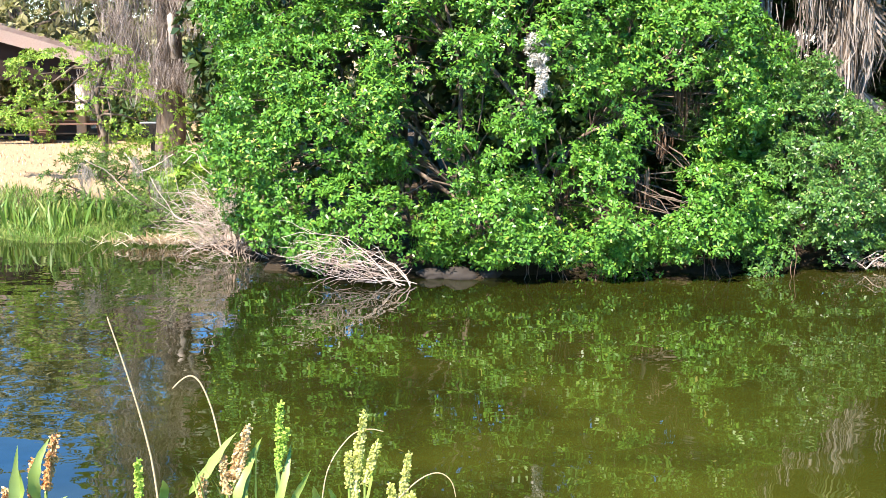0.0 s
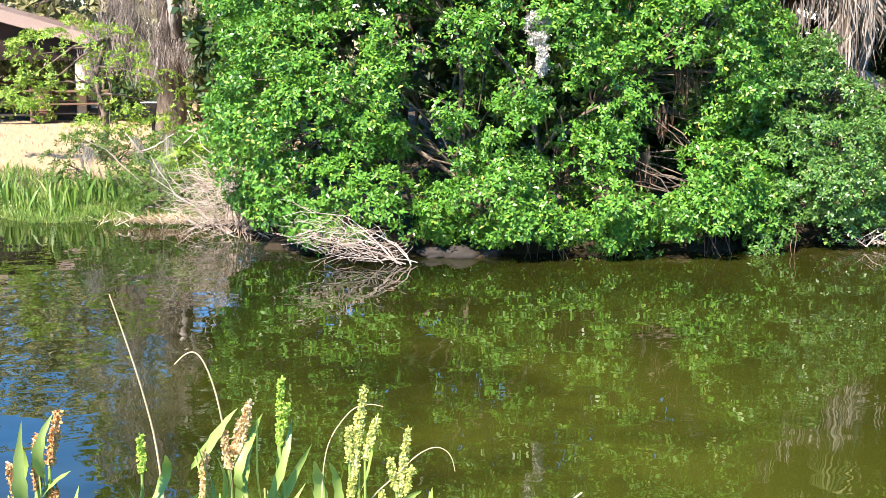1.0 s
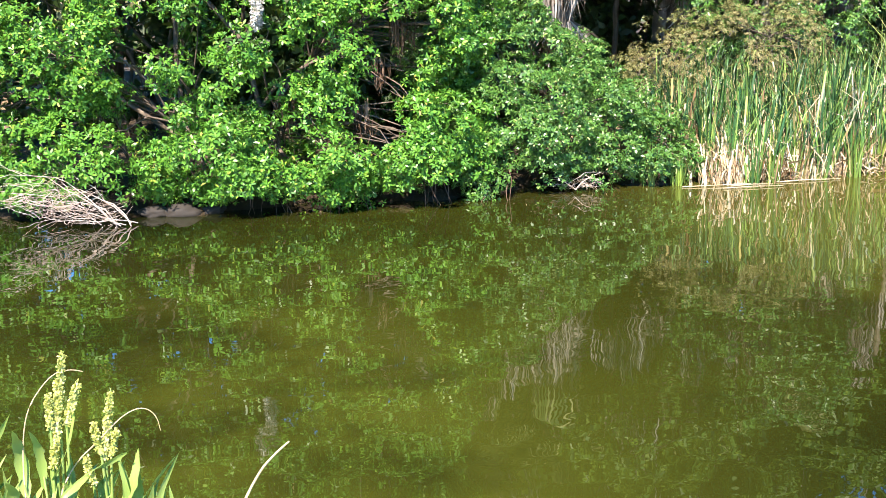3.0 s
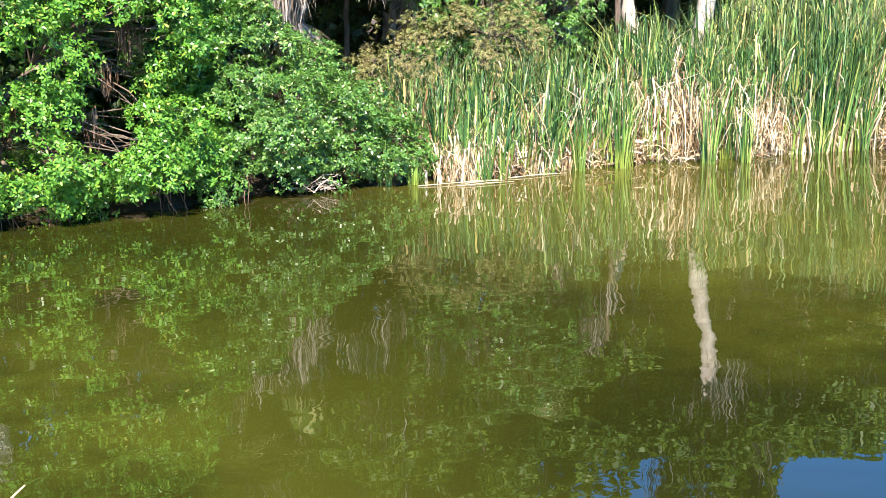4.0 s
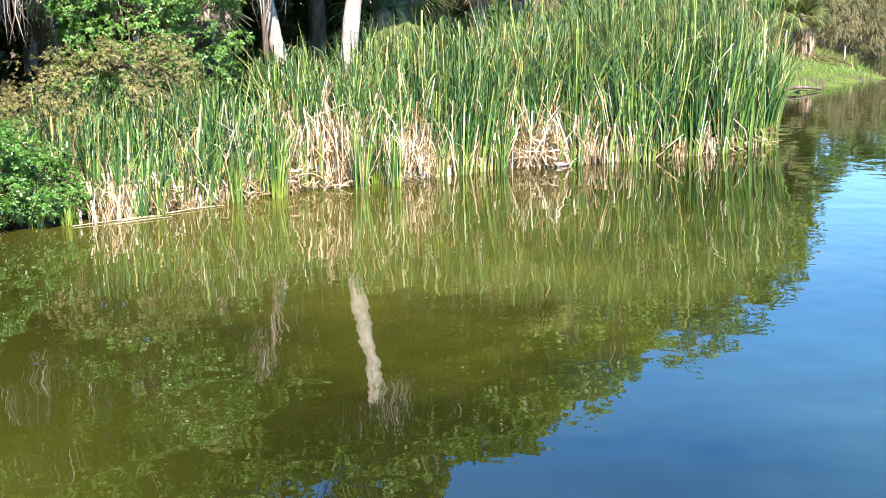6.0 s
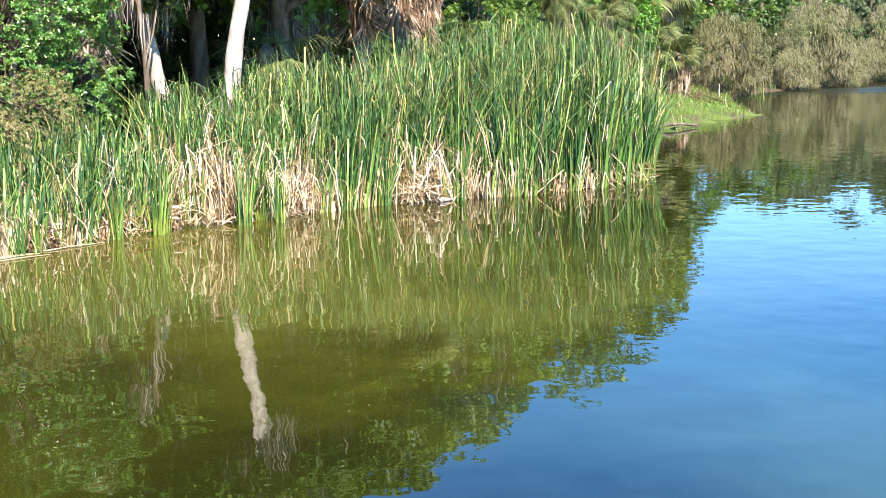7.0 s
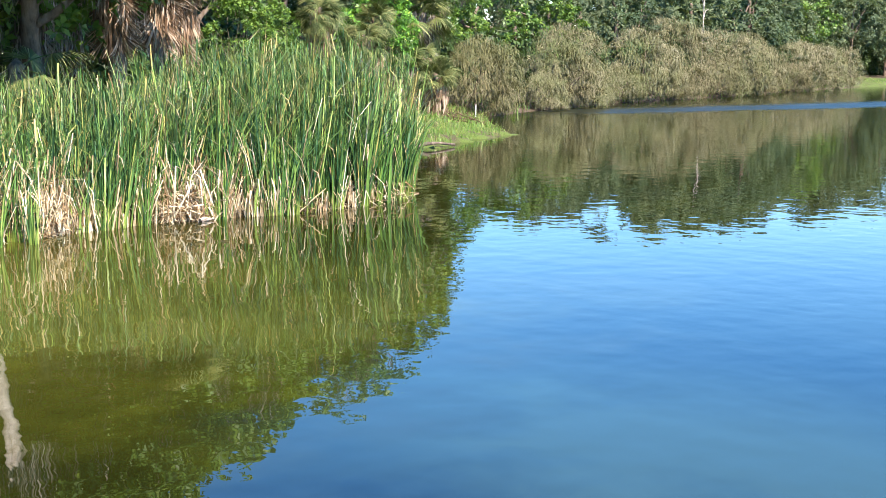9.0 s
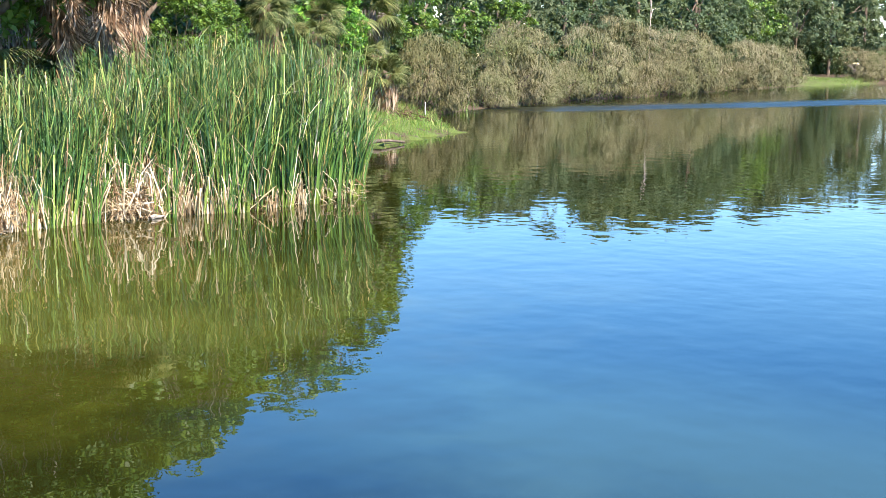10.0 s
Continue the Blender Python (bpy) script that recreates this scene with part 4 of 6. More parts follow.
palm((39.5, 29.6), 3.9, 0.2, 44, 46, "cabbage palm with spreading grey-green fan fronds", 1.4, 0.74, thatch=FROND_BROWN)
palm((37.5, 30.2), 4.9, 0.2, 44, 46, "cabbage palm with spreading fan fronds above the cattails", 1.4, 0.74, thatch=FROND_BROWN)
palm((41.5, 30.6), 4.8, 0.2, 44, 46, "cabbage palm with yellowing fan fronds", 1.6, 0.74, thatch=FROND_BROWN)
palm((48.0, 32.6), 3.1, 0.22, 28, 40, "low cabbage palm with brown dead fronds at its foot", 1.5, 0.82, thatch=FROND_BROWN)
palm((45.2, 31.6), 2.9, 0.22, 26, 40, "low cabbage palm with brown dead fronds at its foot", 1.5, 0.82, thatch=FROND_BROWN)
palm((43.0, 31.0), 3.5, 0.22, 26, 36, "cabbage palm with brown dead fronds at its foot", 1.5, 0.82, thatch=FROND_BROWN)
palm((53.5, 36.5), 5.4, 0.22, 22, 14, "cabbage palm rising behind the drooping bushes", 1.2, 1.4)
palm((49.4, 32.8), 2.6, 0.24, 34, 60, "low cabbage palm with a wide skirt of brown dead fronds", 1.6, 0.82, thatch=FROND_BROWN)
palm((46.6, 31.0), 2.4, 0.24, 30, 60, "low cabbage palm with a wide skirt of brown dead fronds", 1.6, 0.82, thatch=FROND_BROWN)
palm((21.2, 25.0), 6.6, 0.2, 12, 20, "cabbage palm in shade with a heavy skirt of dead fronds", 3.2)
palm((13.0, 22.4), 5.6, 0.2, 14, 40, "cabbage palm in shade with a heavy skirt of dead fronds", 3.2)
for spare in (FROND, FROND_OLD, FROND_OLD_BROWN):
    bpy.data.objects.remove(spare)


# ---- far shore ----
def weeping(p, out, long, wide):
    """Arching ribbons that spring outwards and hang."""
    n = len(p)
    out = unit(out * [1, 1, 0] + rng.normal(0, 0.35, (n, 3)) * [1, 1, 0])
    L = (long * rng.uniform(0.5, 1.2, n))[:, None]
    side = np.c_[-out[:, 1], out[:, 0], np.zeros(n)] * (wide * rng.uniform(0.6, 1.3, n))[:, None] * 0.5
    down = np.array([[0, 0, 1.0]])
    a = p + out * L * 0.45 - down * L * rng.uniform(-0.1, 0.25, (n, 1))
    tip = a + out * L * rng.uniform(0.0, 0.3, (n, 1)) - down * L * 0.65
    v = np.stack([p - side * 0.6, p + side * 0.6, a - side, a + side, tip], 1).reshape(-1, 3)
    i = np.arange(n)[:, None] * 5
    return v, [i + [[0, 1, 3, 2]], i + [[2, 3, 4]]]


def far_bush(at, wide, tall, mat, label, name="drooping_bush"):
    """One rounded weeping mound with smaller shoulders, clad in hanging sprays."""
    root = thing(name, (*at, gz(*at)), label, "bush", "bushes along the far shore")
    origin = np.array(root.location)
    lobes = [(at[0], at[1], tall * 0.40, wide * 0.38, wide * 0.34, tall * 0.57)]
    for i in range(8):
        a = -3.0 + 0.40 * i + rng.normal(0, 0.2)
        top = tall * (rng.uniform(0.34, 0.60) if i % 2 else rng.uniform(0.66, 0.98))
        reach, r = (0.40, rng.uniform(0.13, 0.19)) if i % 2 else (0.30, rng.uniform(0.15, 0.21))
        deep = tall * rng.uniform(0.16, 0.24)
        lobes.append((at[0] + math.cos(a) * wide * (reach + 0.06), at[1] + math.sin(a) * wide * reach, top - deep, wide * r, wide * r, deep))
    v, f, p = spray_cloud([(*q[:3], q[3] * 0.86, q[4] * 0.86, q[5] * 0.88) for q in lobes], 50, 12, wide * 0.07, (wide * 0.04, wide * 0.010), 0.1, 0.6, sink=1.6, count=5, small=True, lift=-0.2, rise=(-30, 45), droop=0.5)
    link_mesh("crown", v - origin, f, mat, root)
    # tassels: bunches of ribbons that spring from a few hundred shoots and hang
    shoots, out = on_lobes(lobes, 480, 0.3, 0.9)
    k = np.repeat(np.arange(len(shoots)), 15)
    hang = shoots[k] + rng.normal(0, 0.10 + 0.008 * wide, (len(k), 3))
    v, (q, t) = weeping(hang, out[k] + rng.normal(0, 0.08, (len(k), 3)), 0.042 * wide + 0.12, 0.016 + 0.0024 * wide)
    tagged(link_mesh("weeping_sprays", v - origin, [q, t], mat, root, "grey-brown weeping sprays"), kind="stuff")
    wood = Pile()
    for q in p[::9]:
        wood.tube(limb_line((at[0] + rng.normal(0, wide * 0.15), at[1], 0.2), q, 0.1, 5), 0.06, 0.02, 5)
    tagged(wood.link("branch_mass", BARK, root, about=root.location, smooth=True), kind="stuff")
    return root


for x, back_by, wide, tall in [(59, 1.2, 5.5, 4.3), (65.5, 3.5, 5.5, 4.7), (69, 0.2, 3.2, 2.4), (73.5, 1.0, 6.6, 4.9), (82, 3.6, 7.0, 6.0), (90.5, 0.8, 7.6, 5.9), (97, 0.0, 3.6, 2.6), (102, 2.8, 8.0, 7.1), (109, 0.6, 6.0, 4.0), (117, 1.0, 8.5, 6.1), (123, 0.2, 4.0, 2.8), (79, 0.0, 3.4, 2.6), (86, 0.2, 4.0, 3.0), (112, 3.4, 7.0, 6.4), (129, 3.0, 8.5, 6.4), (135, 0.0, 5.0, 3.2), (141, 0.8, 9.5, 5.8), (156, 2.0, 10.0, 5.6)]:
    shore = float(np.interp(x, [58, 69, 84, 107, 129, 177], [35.5, 38.0, 40.8, 41.8, 44.0, 47.0]))
    far_bush((x, shore + back_by), wide, tall, LEAF_DULL, "grey-brown drooping bush leaning over the far water's edge")
# shrubs added behind so the gaps between mounds look deeply shaded
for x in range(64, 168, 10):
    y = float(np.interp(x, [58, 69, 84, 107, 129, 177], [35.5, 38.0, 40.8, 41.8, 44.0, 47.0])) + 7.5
    bush("undergrowth", (x, y, 0.5), [(x - 1.8, y, 2.2, 2.6, 1.2, 2.2), (x + 1.9, y + 0.3, 2.4, 2.6, 1.2, 2.4)], 60, 10, 0.7, (0.42, 0.19), LEAF_SHADE, "dark filler shrubs that read as shaded gaps between the drooping bushes", "undergrowth", front=0.8, low=0.3, stems=4, small=True)
for at, w, h in [((205, 48.5), 8, 6.0), ((211, 47.5), 7, 5.4), ((219, 46.5), 9, 6.2), ((227, 45.0), 8, 6.0)]:
    far_bush(at, w, h, LEAF_DULL, "grey-brown drooping bush leaning over the far water's edge")
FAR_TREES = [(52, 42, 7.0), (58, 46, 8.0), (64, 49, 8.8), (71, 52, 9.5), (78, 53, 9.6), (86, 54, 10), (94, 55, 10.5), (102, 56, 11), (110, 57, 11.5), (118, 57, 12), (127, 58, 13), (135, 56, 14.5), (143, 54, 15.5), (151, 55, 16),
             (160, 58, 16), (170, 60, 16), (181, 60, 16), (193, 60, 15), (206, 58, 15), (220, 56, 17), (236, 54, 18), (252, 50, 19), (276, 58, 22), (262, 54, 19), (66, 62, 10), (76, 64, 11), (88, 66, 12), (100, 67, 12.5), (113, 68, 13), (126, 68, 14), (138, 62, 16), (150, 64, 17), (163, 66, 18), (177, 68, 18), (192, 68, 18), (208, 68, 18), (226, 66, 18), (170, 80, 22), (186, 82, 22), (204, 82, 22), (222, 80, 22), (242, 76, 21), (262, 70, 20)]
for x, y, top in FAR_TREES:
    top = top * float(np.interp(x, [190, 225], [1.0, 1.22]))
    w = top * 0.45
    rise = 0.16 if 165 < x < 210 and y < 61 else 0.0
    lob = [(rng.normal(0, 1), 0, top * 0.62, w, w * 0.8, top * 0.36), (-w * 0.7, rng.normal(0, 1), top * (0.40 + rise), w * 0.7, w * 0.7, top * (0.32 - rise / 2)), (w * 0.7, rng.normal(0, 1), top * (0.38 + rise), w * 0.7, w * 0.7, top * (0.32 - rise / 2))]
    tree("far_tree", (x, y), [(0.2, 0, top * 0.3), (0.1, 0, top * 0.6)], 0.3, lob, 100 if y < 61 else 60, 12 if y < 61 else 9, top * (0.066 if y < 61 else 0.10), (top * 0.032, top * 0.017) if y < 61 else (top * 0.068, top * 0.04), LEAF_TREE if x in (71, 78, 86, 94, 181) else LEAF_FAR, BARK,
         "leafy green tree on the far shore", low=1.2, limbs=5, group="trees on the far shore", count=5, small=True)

# dark-leaved shrubs added to fill the shaded opening under the far trees
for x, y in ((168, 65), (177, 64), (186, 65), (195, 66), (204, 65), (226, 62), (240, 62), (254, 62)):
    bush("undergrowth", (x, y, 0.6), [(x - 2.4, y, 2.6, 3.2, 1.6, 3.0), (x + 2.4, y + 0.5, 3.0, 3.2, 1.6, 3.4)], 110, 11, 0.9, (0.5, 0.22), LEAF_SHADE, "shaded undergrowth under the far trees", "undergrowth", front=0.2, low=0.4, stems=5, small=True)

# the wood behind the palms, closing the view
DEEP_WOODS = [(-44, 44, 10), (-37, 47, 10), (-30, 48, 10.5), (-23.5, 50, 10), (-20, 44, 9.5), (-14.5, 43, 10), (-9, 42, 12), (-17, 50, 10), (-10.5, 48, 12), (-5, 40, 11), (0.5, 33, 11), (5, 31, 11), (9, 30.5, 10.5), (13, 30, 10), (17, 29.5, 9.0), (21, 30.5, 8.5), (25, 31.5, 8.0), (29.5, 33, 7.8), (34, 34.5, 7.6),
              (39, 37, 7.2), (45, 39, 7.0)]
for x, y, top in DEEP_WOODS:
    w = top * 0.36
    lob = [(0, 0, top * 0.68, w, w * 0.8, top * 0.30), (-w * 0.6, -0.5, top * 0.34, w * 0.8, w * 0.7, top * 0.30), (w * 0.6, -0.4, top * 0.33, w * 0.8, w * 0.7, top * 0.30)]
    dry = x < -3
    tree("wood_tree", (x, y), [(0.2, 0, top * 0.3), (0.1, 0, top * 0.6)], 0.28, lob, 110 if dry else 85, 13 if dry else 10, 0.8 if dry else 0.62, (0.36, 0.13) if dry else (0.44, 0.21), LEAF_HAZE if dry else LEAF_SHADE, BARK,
         "leafy tree of the wood behind the pond", low=0.4, limbs=5, group="trees of the wood", moss=40, count=5, small=True)


for x, y in ((-19, 45.5), (-14.5, 46.5), (-10.2, 45.0)):
    bush("dry_thicket", (x, y, 0.6), [(x - 1.5, y, 2.2, 2.0, 1.2, 2.2), (x + 1.4, y + 0.3, 2.8, 2.0, 1.2, 2.6)], 130, 12, 0.5, (0.26, 0.08), LEAF_HAZE, "pale dry thicket in the sun behind the shelter", "thicket", low=0.5, stems=6, small=True)


# ---- shrubs among the cattails and on the bank ----
bush("brown_shrub", (9.2, 19.3, 0.4), [(9.0, 19.2, 1.3, 1.2, 0.9, 1.2), (10.0, 19.3, 1.5, 1.0, 0.8, 1.1), (8.3, 19.4, 1.3, 0.9, 0.8, 1.0)], 260, 22, 0.27, (0.045, 0.011), LEAF_BROWN, "brownish half-dead shrub behind the cattails", "shrub", low=0.4, small=True)
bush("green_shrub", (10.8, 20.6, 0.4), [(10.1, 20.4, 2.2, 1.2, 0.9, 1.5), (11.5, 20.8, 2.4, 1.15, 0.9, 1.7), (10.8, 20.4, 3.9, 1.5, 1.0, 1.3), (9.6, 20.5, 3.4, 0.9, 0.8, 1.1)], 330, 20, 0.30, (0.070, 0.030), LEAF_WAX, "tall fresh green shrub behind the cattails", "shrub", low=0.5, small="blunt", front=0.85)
bush("green_shrub", (29.3, 26.9, 0.5), [(29.0, 26.6, 2.6, 1.6, 1.4, 2.2), (30.4, 27.2, 3.6, 1.4, 1.2, 2.0)], 150, 16, 0.36, (0.11, 0.05), LEAF_TREE, "tall bright green shrub beside the palms", "shrub", low=0.6, small=True)
bush("green_shrub", (40.6, 32.0, 0.5), [(42.6, 31.6, 4.6, 1.9, 1.4, 2.2), (44.2, 32.2, 3.8, 1.6, 1.4, 2.0)], 130, 14, 0.42, (0.17, 0.07), LEAF_BUSH, "bright green shrub behind the palms", "shrub", low=1.6, small=True)
bush("sparse_shrub", (-5.2, 20.9, 0.3), [(-5.8, 20.8, 0.65, 0.8, 0.6, 0.7), (-4.7, 21.0, 0.6, 0.9, 0.6, 0.65)], 110, 10, 0.24, (0.07, 0.02), LEAF_TREE, "fine-leaved dark green shrub on the bank", "shrub", low=0.15)
bush("sparse_shrub", (-4.4, 19.9, 0.2), [(-4.5, 19.8, 0.45, 0.7, 0.4, 0.5), (-3.7, 19.6, 0.5, 0.6, 0.4, 0.5)], 100, 12, 0.2, (0.06, 0.012), LEAF_TREE, "fine-leaved dark green shrub down to the waterline", "shrub", low=0.1, small=True)
bush("sparse_shrub", (-4.2, 20.4, 0.3), [(-4.3, 20.4, 0.75, 0.45, 0.4, 0.4)], 26, 12, 0.22, (0.11, 0.05), LEAF_LIME, "small yellow-green shrub on the bank", "shrub", low=0.3, stems=4)
bush("green_shrub", (-4.3, 23.6, 0.5), [(-4.4, 23.5, 0.95, 0.7, 0.5, 0.45), (-3.5, 23.7, 1.2, 0.8, 0.5, 0.7)], 90, 14, 0.22, (0.075, 0.03), LEAF_BUSH, "low green shrub at the foot of the oak", "shrub", low=0.4, stems=5, small=True)
tree("lime_tree", (-6.6, 24.1), [(0.1, 0, 0.8), (-0.1, 0, 1.6), (0.2, 0, 2.4)], 0.07, [(-0.4, 0, 2.0, 1.3, 1.0, 0.75), (0.9, 0.1, 1.3, 0.7, 0.7, 0.7), (-1.4, 0, 1.35, 0.8, 0.7, 0.5), (0.4, -0.2, 0.75, 0.9, 0.6, 0.3)], 105, 13, 0.27, (0.068, 0.028), LEAF_LIME, BARK,
     "small sparse tree with yellow-green leaves on thin stems", moss=0, low=0.9, limbs=9, count=6)


# ---- cattail clumps at the water's edge ----
LEAF_SHAPES = []
for i in range(10):
    v, f = blades(np.zeros((1, 3)), np.ones(1), np.array([0.022]), np.array([[0.015 + 0.012 * i, 0]]), np.array([[0.03 * (i % 5) ** 1.6, 0]]), yaw=np.array([rng.uniform(0.6, 2.5)]))
    LEAF_SHAPES.append(link_mesh("blade", v, f, REED_LEAF))


def clump(at, tall, n=34):
    """Cattail leaves from one foot, each leaf by itself."""
    x, y = at
    root = thing("cattail_clump", (x, y, -0.15), "clump of bright green cattail leaves standing in the water", "cattails", "cattail clumps")
    for i in range(n):
        ob = LEAF_SHAPES[rng.integers(10)].copy()
        scene.collection.objects.link(ob)
        ob.parent = root
        a, r, h = rng.uniform(0, 360), 0.12 * math.sqrt(rng.random()), tall * rng.uniform(0.55, 1.0)
        ob.matrix_basis = pose(r * math.cos(radians(a)), r * math.sin(radians(a)), 0, 0, 0, a + rng.normal(0, 25)) @ Matrix.Diagonal((h, max(1.1, h * 0.62), h, 1))
    return root


for at, tall in [((6.9, 16.9), 0.9), ((7.35, 16.8), 0.7), ((8.2, 16.9), 1.4), ((8.8, 16.75), 1.2), ((10.25, 16.9), 1.3), ((10.95, 16.85), 2.1), ((12.5, 16.6), 1.7), ((13.15, 16.45), 1.2), ((15.9, 16.75), 1.8), ((17.4, 16.25), 1.6), ((18.95, 15.75), 2.2), ((20.3, 15.6), 2.4), ((21.6, 15.6), 2.3), ((22.95, 15.9), 2.5), ((24.3, 16.6), 2.4)]:
    clump(at, tall)
for x in np.arange(8.0, 24.6, 0.46):
    x = x + rng.normal(0, 0.1)
    clump((x, reed_front(x) - 0.45 + rng.uniform(-0.15, 0.5)), rng.uniform(0.7, 1.0) * np.interp(x, [8, 13, 18, 24], [1.3, 1.9, 2.6, 2.8]), 15)


for spare in LEAF_SHAPES:
    bpy.data.objects.remove(spare)


def tuft_field(name, xs, ys, n, tall, width, mat, label, wide_lean=0.25, keep=None):
    """Grass over a stretch of bank."""
    root = thing(name, (sum(xs) / 2, sum(ys) / 2, 0.2), label, "grass", kind="stuff")
    x, y = rng.uniform(*xs, n), rng.uniform(*ys, n)
    d = shore_distance(x, y)
    k = (d > -0.15) if keep is None else keep(x, y, d)
    x, y = x[k], y[k]
    base = np.c_[x, y, np.maximum(ground_z(x, y), -0.1) - 0.01]
    m = len(base)
    patch = 0.6 + 0.8 * np.abs(np.sin(x * 1.9 + np.sin(y * 2.3)) * np.sin(y * 1.3 + x))
    v, f = blades(base, rng.uniform(0.4, 1.1, m) * tall * patch, rng.uniform(0.6, 1.3, m) * width, rng.normal(0, wide_lean, (m, 2)), rng.normal(0, 0.5, (m, 2)), levels=3)
    link_mesh("tufts", v - np.array(root.location), f, mat, root)
    return root


tuft_field("bank_grass", (-12, -3.2), (19.0, 22.6), 9000, 0.24, 0.014, GRASS, "green and yellowing grass on the low bank", keep=lambda x, y, d: (d > -0.2) & (d < 2.3 + 0.5 * np.sin(x * 2.3)))
tuft_field("bank_grass", (27, 58), (20, 37), 22000, 0.42, 0.022, GRASS, "bright green grass on the low point", keep=lambda x, y, d: (d > 0.1) & (d < 6.5) & (y < 24.5 + 0.35 * (x - 30) + 5))
tuft_field("dry_grass", (-14, -3), (22, 33), 5000, 0.10, 0.014, STRAW, "short dry straw-coloured grass on sand", keep=lambda x, y, d: d > 2.2)
tuft_field("brown_growth", (46, 58), (27, 38), 5000, 0.35, 0.03, BOOT, "reddish-brown dead growth at the tip of the point", 0.6, keep=lambda x, y, d: (d > 0.1) & (d < 3.2) & (x + 0.5 * np.sin(y * 2.0) > 47.5))
tuft_field("bank_grass", (165, 205), (44, 58), 5000, 0.45, 0.05, GRASS, "bright green grass on the far bank", keep=lambda x, y, d: (d > 0.0) & (d < 4.0))
tuft_field("bank_growth", (57, 168), (34, 50), 9000, 0.7, 0.07, LEAF_TREE, "dull low growth under the drooping bushes", keep=lambda x, y, d: (d > -0.2) & (d < 2.6))
tuft_field("dry_litter", (6, 23), (17.2, 23), 5000, 0.6, 0.022, STRAW, "bleached dead leaves under the cattails", 0.3, keep=lambda x, y, d: d > -0.1)


def iris_clump(at, n=22, tall=0.55):
    root = thing("iris_clump", (*at, gz(*at)), "clump of upright yellow-green sword leaves on the bank", "plant", "sword-leaved clumps on the bank")
    base = np.c_[rng.normal(0, 0.12, (n, 2)), np.zeros(n)]
    v, f = blades(base, rng.uniform(0.6, 1.1, n) * tall, rng.uniform(0.03, 0.05, n), rng.normal(0, 0.15, (n, 2)), rng.normal(0, 0.25, (n, 2)))
    link_mesh("leaf_fan", v, f, GRASS, root)


for at in [(-6.7, 19.9), (-6.3, 20.2), (-5.9, 20.5), (-6.1, 19.8), (-7.1, 20.3), (-5.6, 20.1), (-7.6, 20.0)]:
    iris_clump(at)


# ---- dead wood at the water ----
def dead_tangle(name, at, size, n, thick, label, flat=1.0, reach=None):
    root = thing(name, at, label, "dead branches")
    for i in range(9):
        a = rng.uniform(0, 6.3)
        tip = np.array([math.cos(a) * size, math.sin(a) * size * 0.7, rng.uniform(0.2, 1.1) * size * flat])
        if reach is not None:
            tip = np.array(reach) * rng.uniform(0.5, 1.0) + rng.normal(0, 0.2, 3)
        Pile().tube(limb_line((rng.normal(0, 0.1), rng.normal(0, 0.1), 0), tip, 0.15, 8), thick, thick * 0.35, 6, 0.12).link("branch", TWIG, root, smooth=True)
    fine = Pile()
    for i in range(n):
        a = rng.uniform(0, 6.3)
        r = size * rng.uniform(0.2, 0.85)
        start = np.array([math.cos(a) * r * 0.5, math.sin(a) * r * 0.4, rng.uniform(0, 0.7) * size * flat])
        if reach is not None:
            start = np.array(reach) * rng.uniform(0.1, 0.9) + rng.normal(0, 0.12, 3)
        d = unit(np.array([math.cos(a), math.sin(a) - 0.3, rng.uniform(-0.5, 0.7) * flat]))
        fine.tube(limb_line(start, start + d * rng.uniform(0.25, 0.7) * size, 0.4, 7), thick * 0.42, thick * 0.16, 4)
    tagged(fine.link("twig_mass", TWIG, root), kind="stuff")
    return root


wild = dead_tangle("dead_bush", (-3.0, 17.8, 0.05), 1.2, 480, 0.0095, "bleached leafless bush heaped at the water's edge")
for i in range(16):
    tip = (rng.uniform(-0.9, 1.0), rng.uniform(-0.3, 0.5), rng.uniform(1.0, 1.9))
    Pile().tube(limb_line((rng.normal(0, 0.3), 0, 0.2), tip, 0.16, 9), 0.012, 0.004, 5, 0.12).link("long_stem", TWIG, wild, smooth=True)
dead_tangle("fallen_branch", (-0.5, 15.5, 0.02), 0.8, 190, 0.008, "bleached fallen branches reaching over the water", 0.6, (-1.4, -0.05, 0.5))
dead_tangle("fallen_branch", (5.7, 16.6, 0.05), 0.40, 40, 0.008, "small grey dead twigs at the water's edge", 0.5)


def root_fan(at):
    """Thin roots running from the bank down into the water."""
    root = thing("root_fan", (*at, 0.0), "thin brown roots running from the bank into the water", "roots", "roots under the bush")
    for i in range(7):
        x = rng.normal(0, 0.14)
        line = limb_line((x, 0.45 + rng.normal(0, 0.08), 0.5 + rng.normal(0, 0.08)), (x + rng.normal(0, 0.12), rng.normal(0, 0.08), -0.12), 0.14, 7)
        Pile().tube(line, rng.uniform(0.006, 0.014), 0.004, 6, 0.15).link("root", BARK_ROOT, root, smooth=True)


for x in (1.3, 2.05, 2.4, 3.5, 4.4):
    root_fan((x + rng.normal(0, 0.06), 15.85 + 0.16 * max(0.0, x - 2.5)))


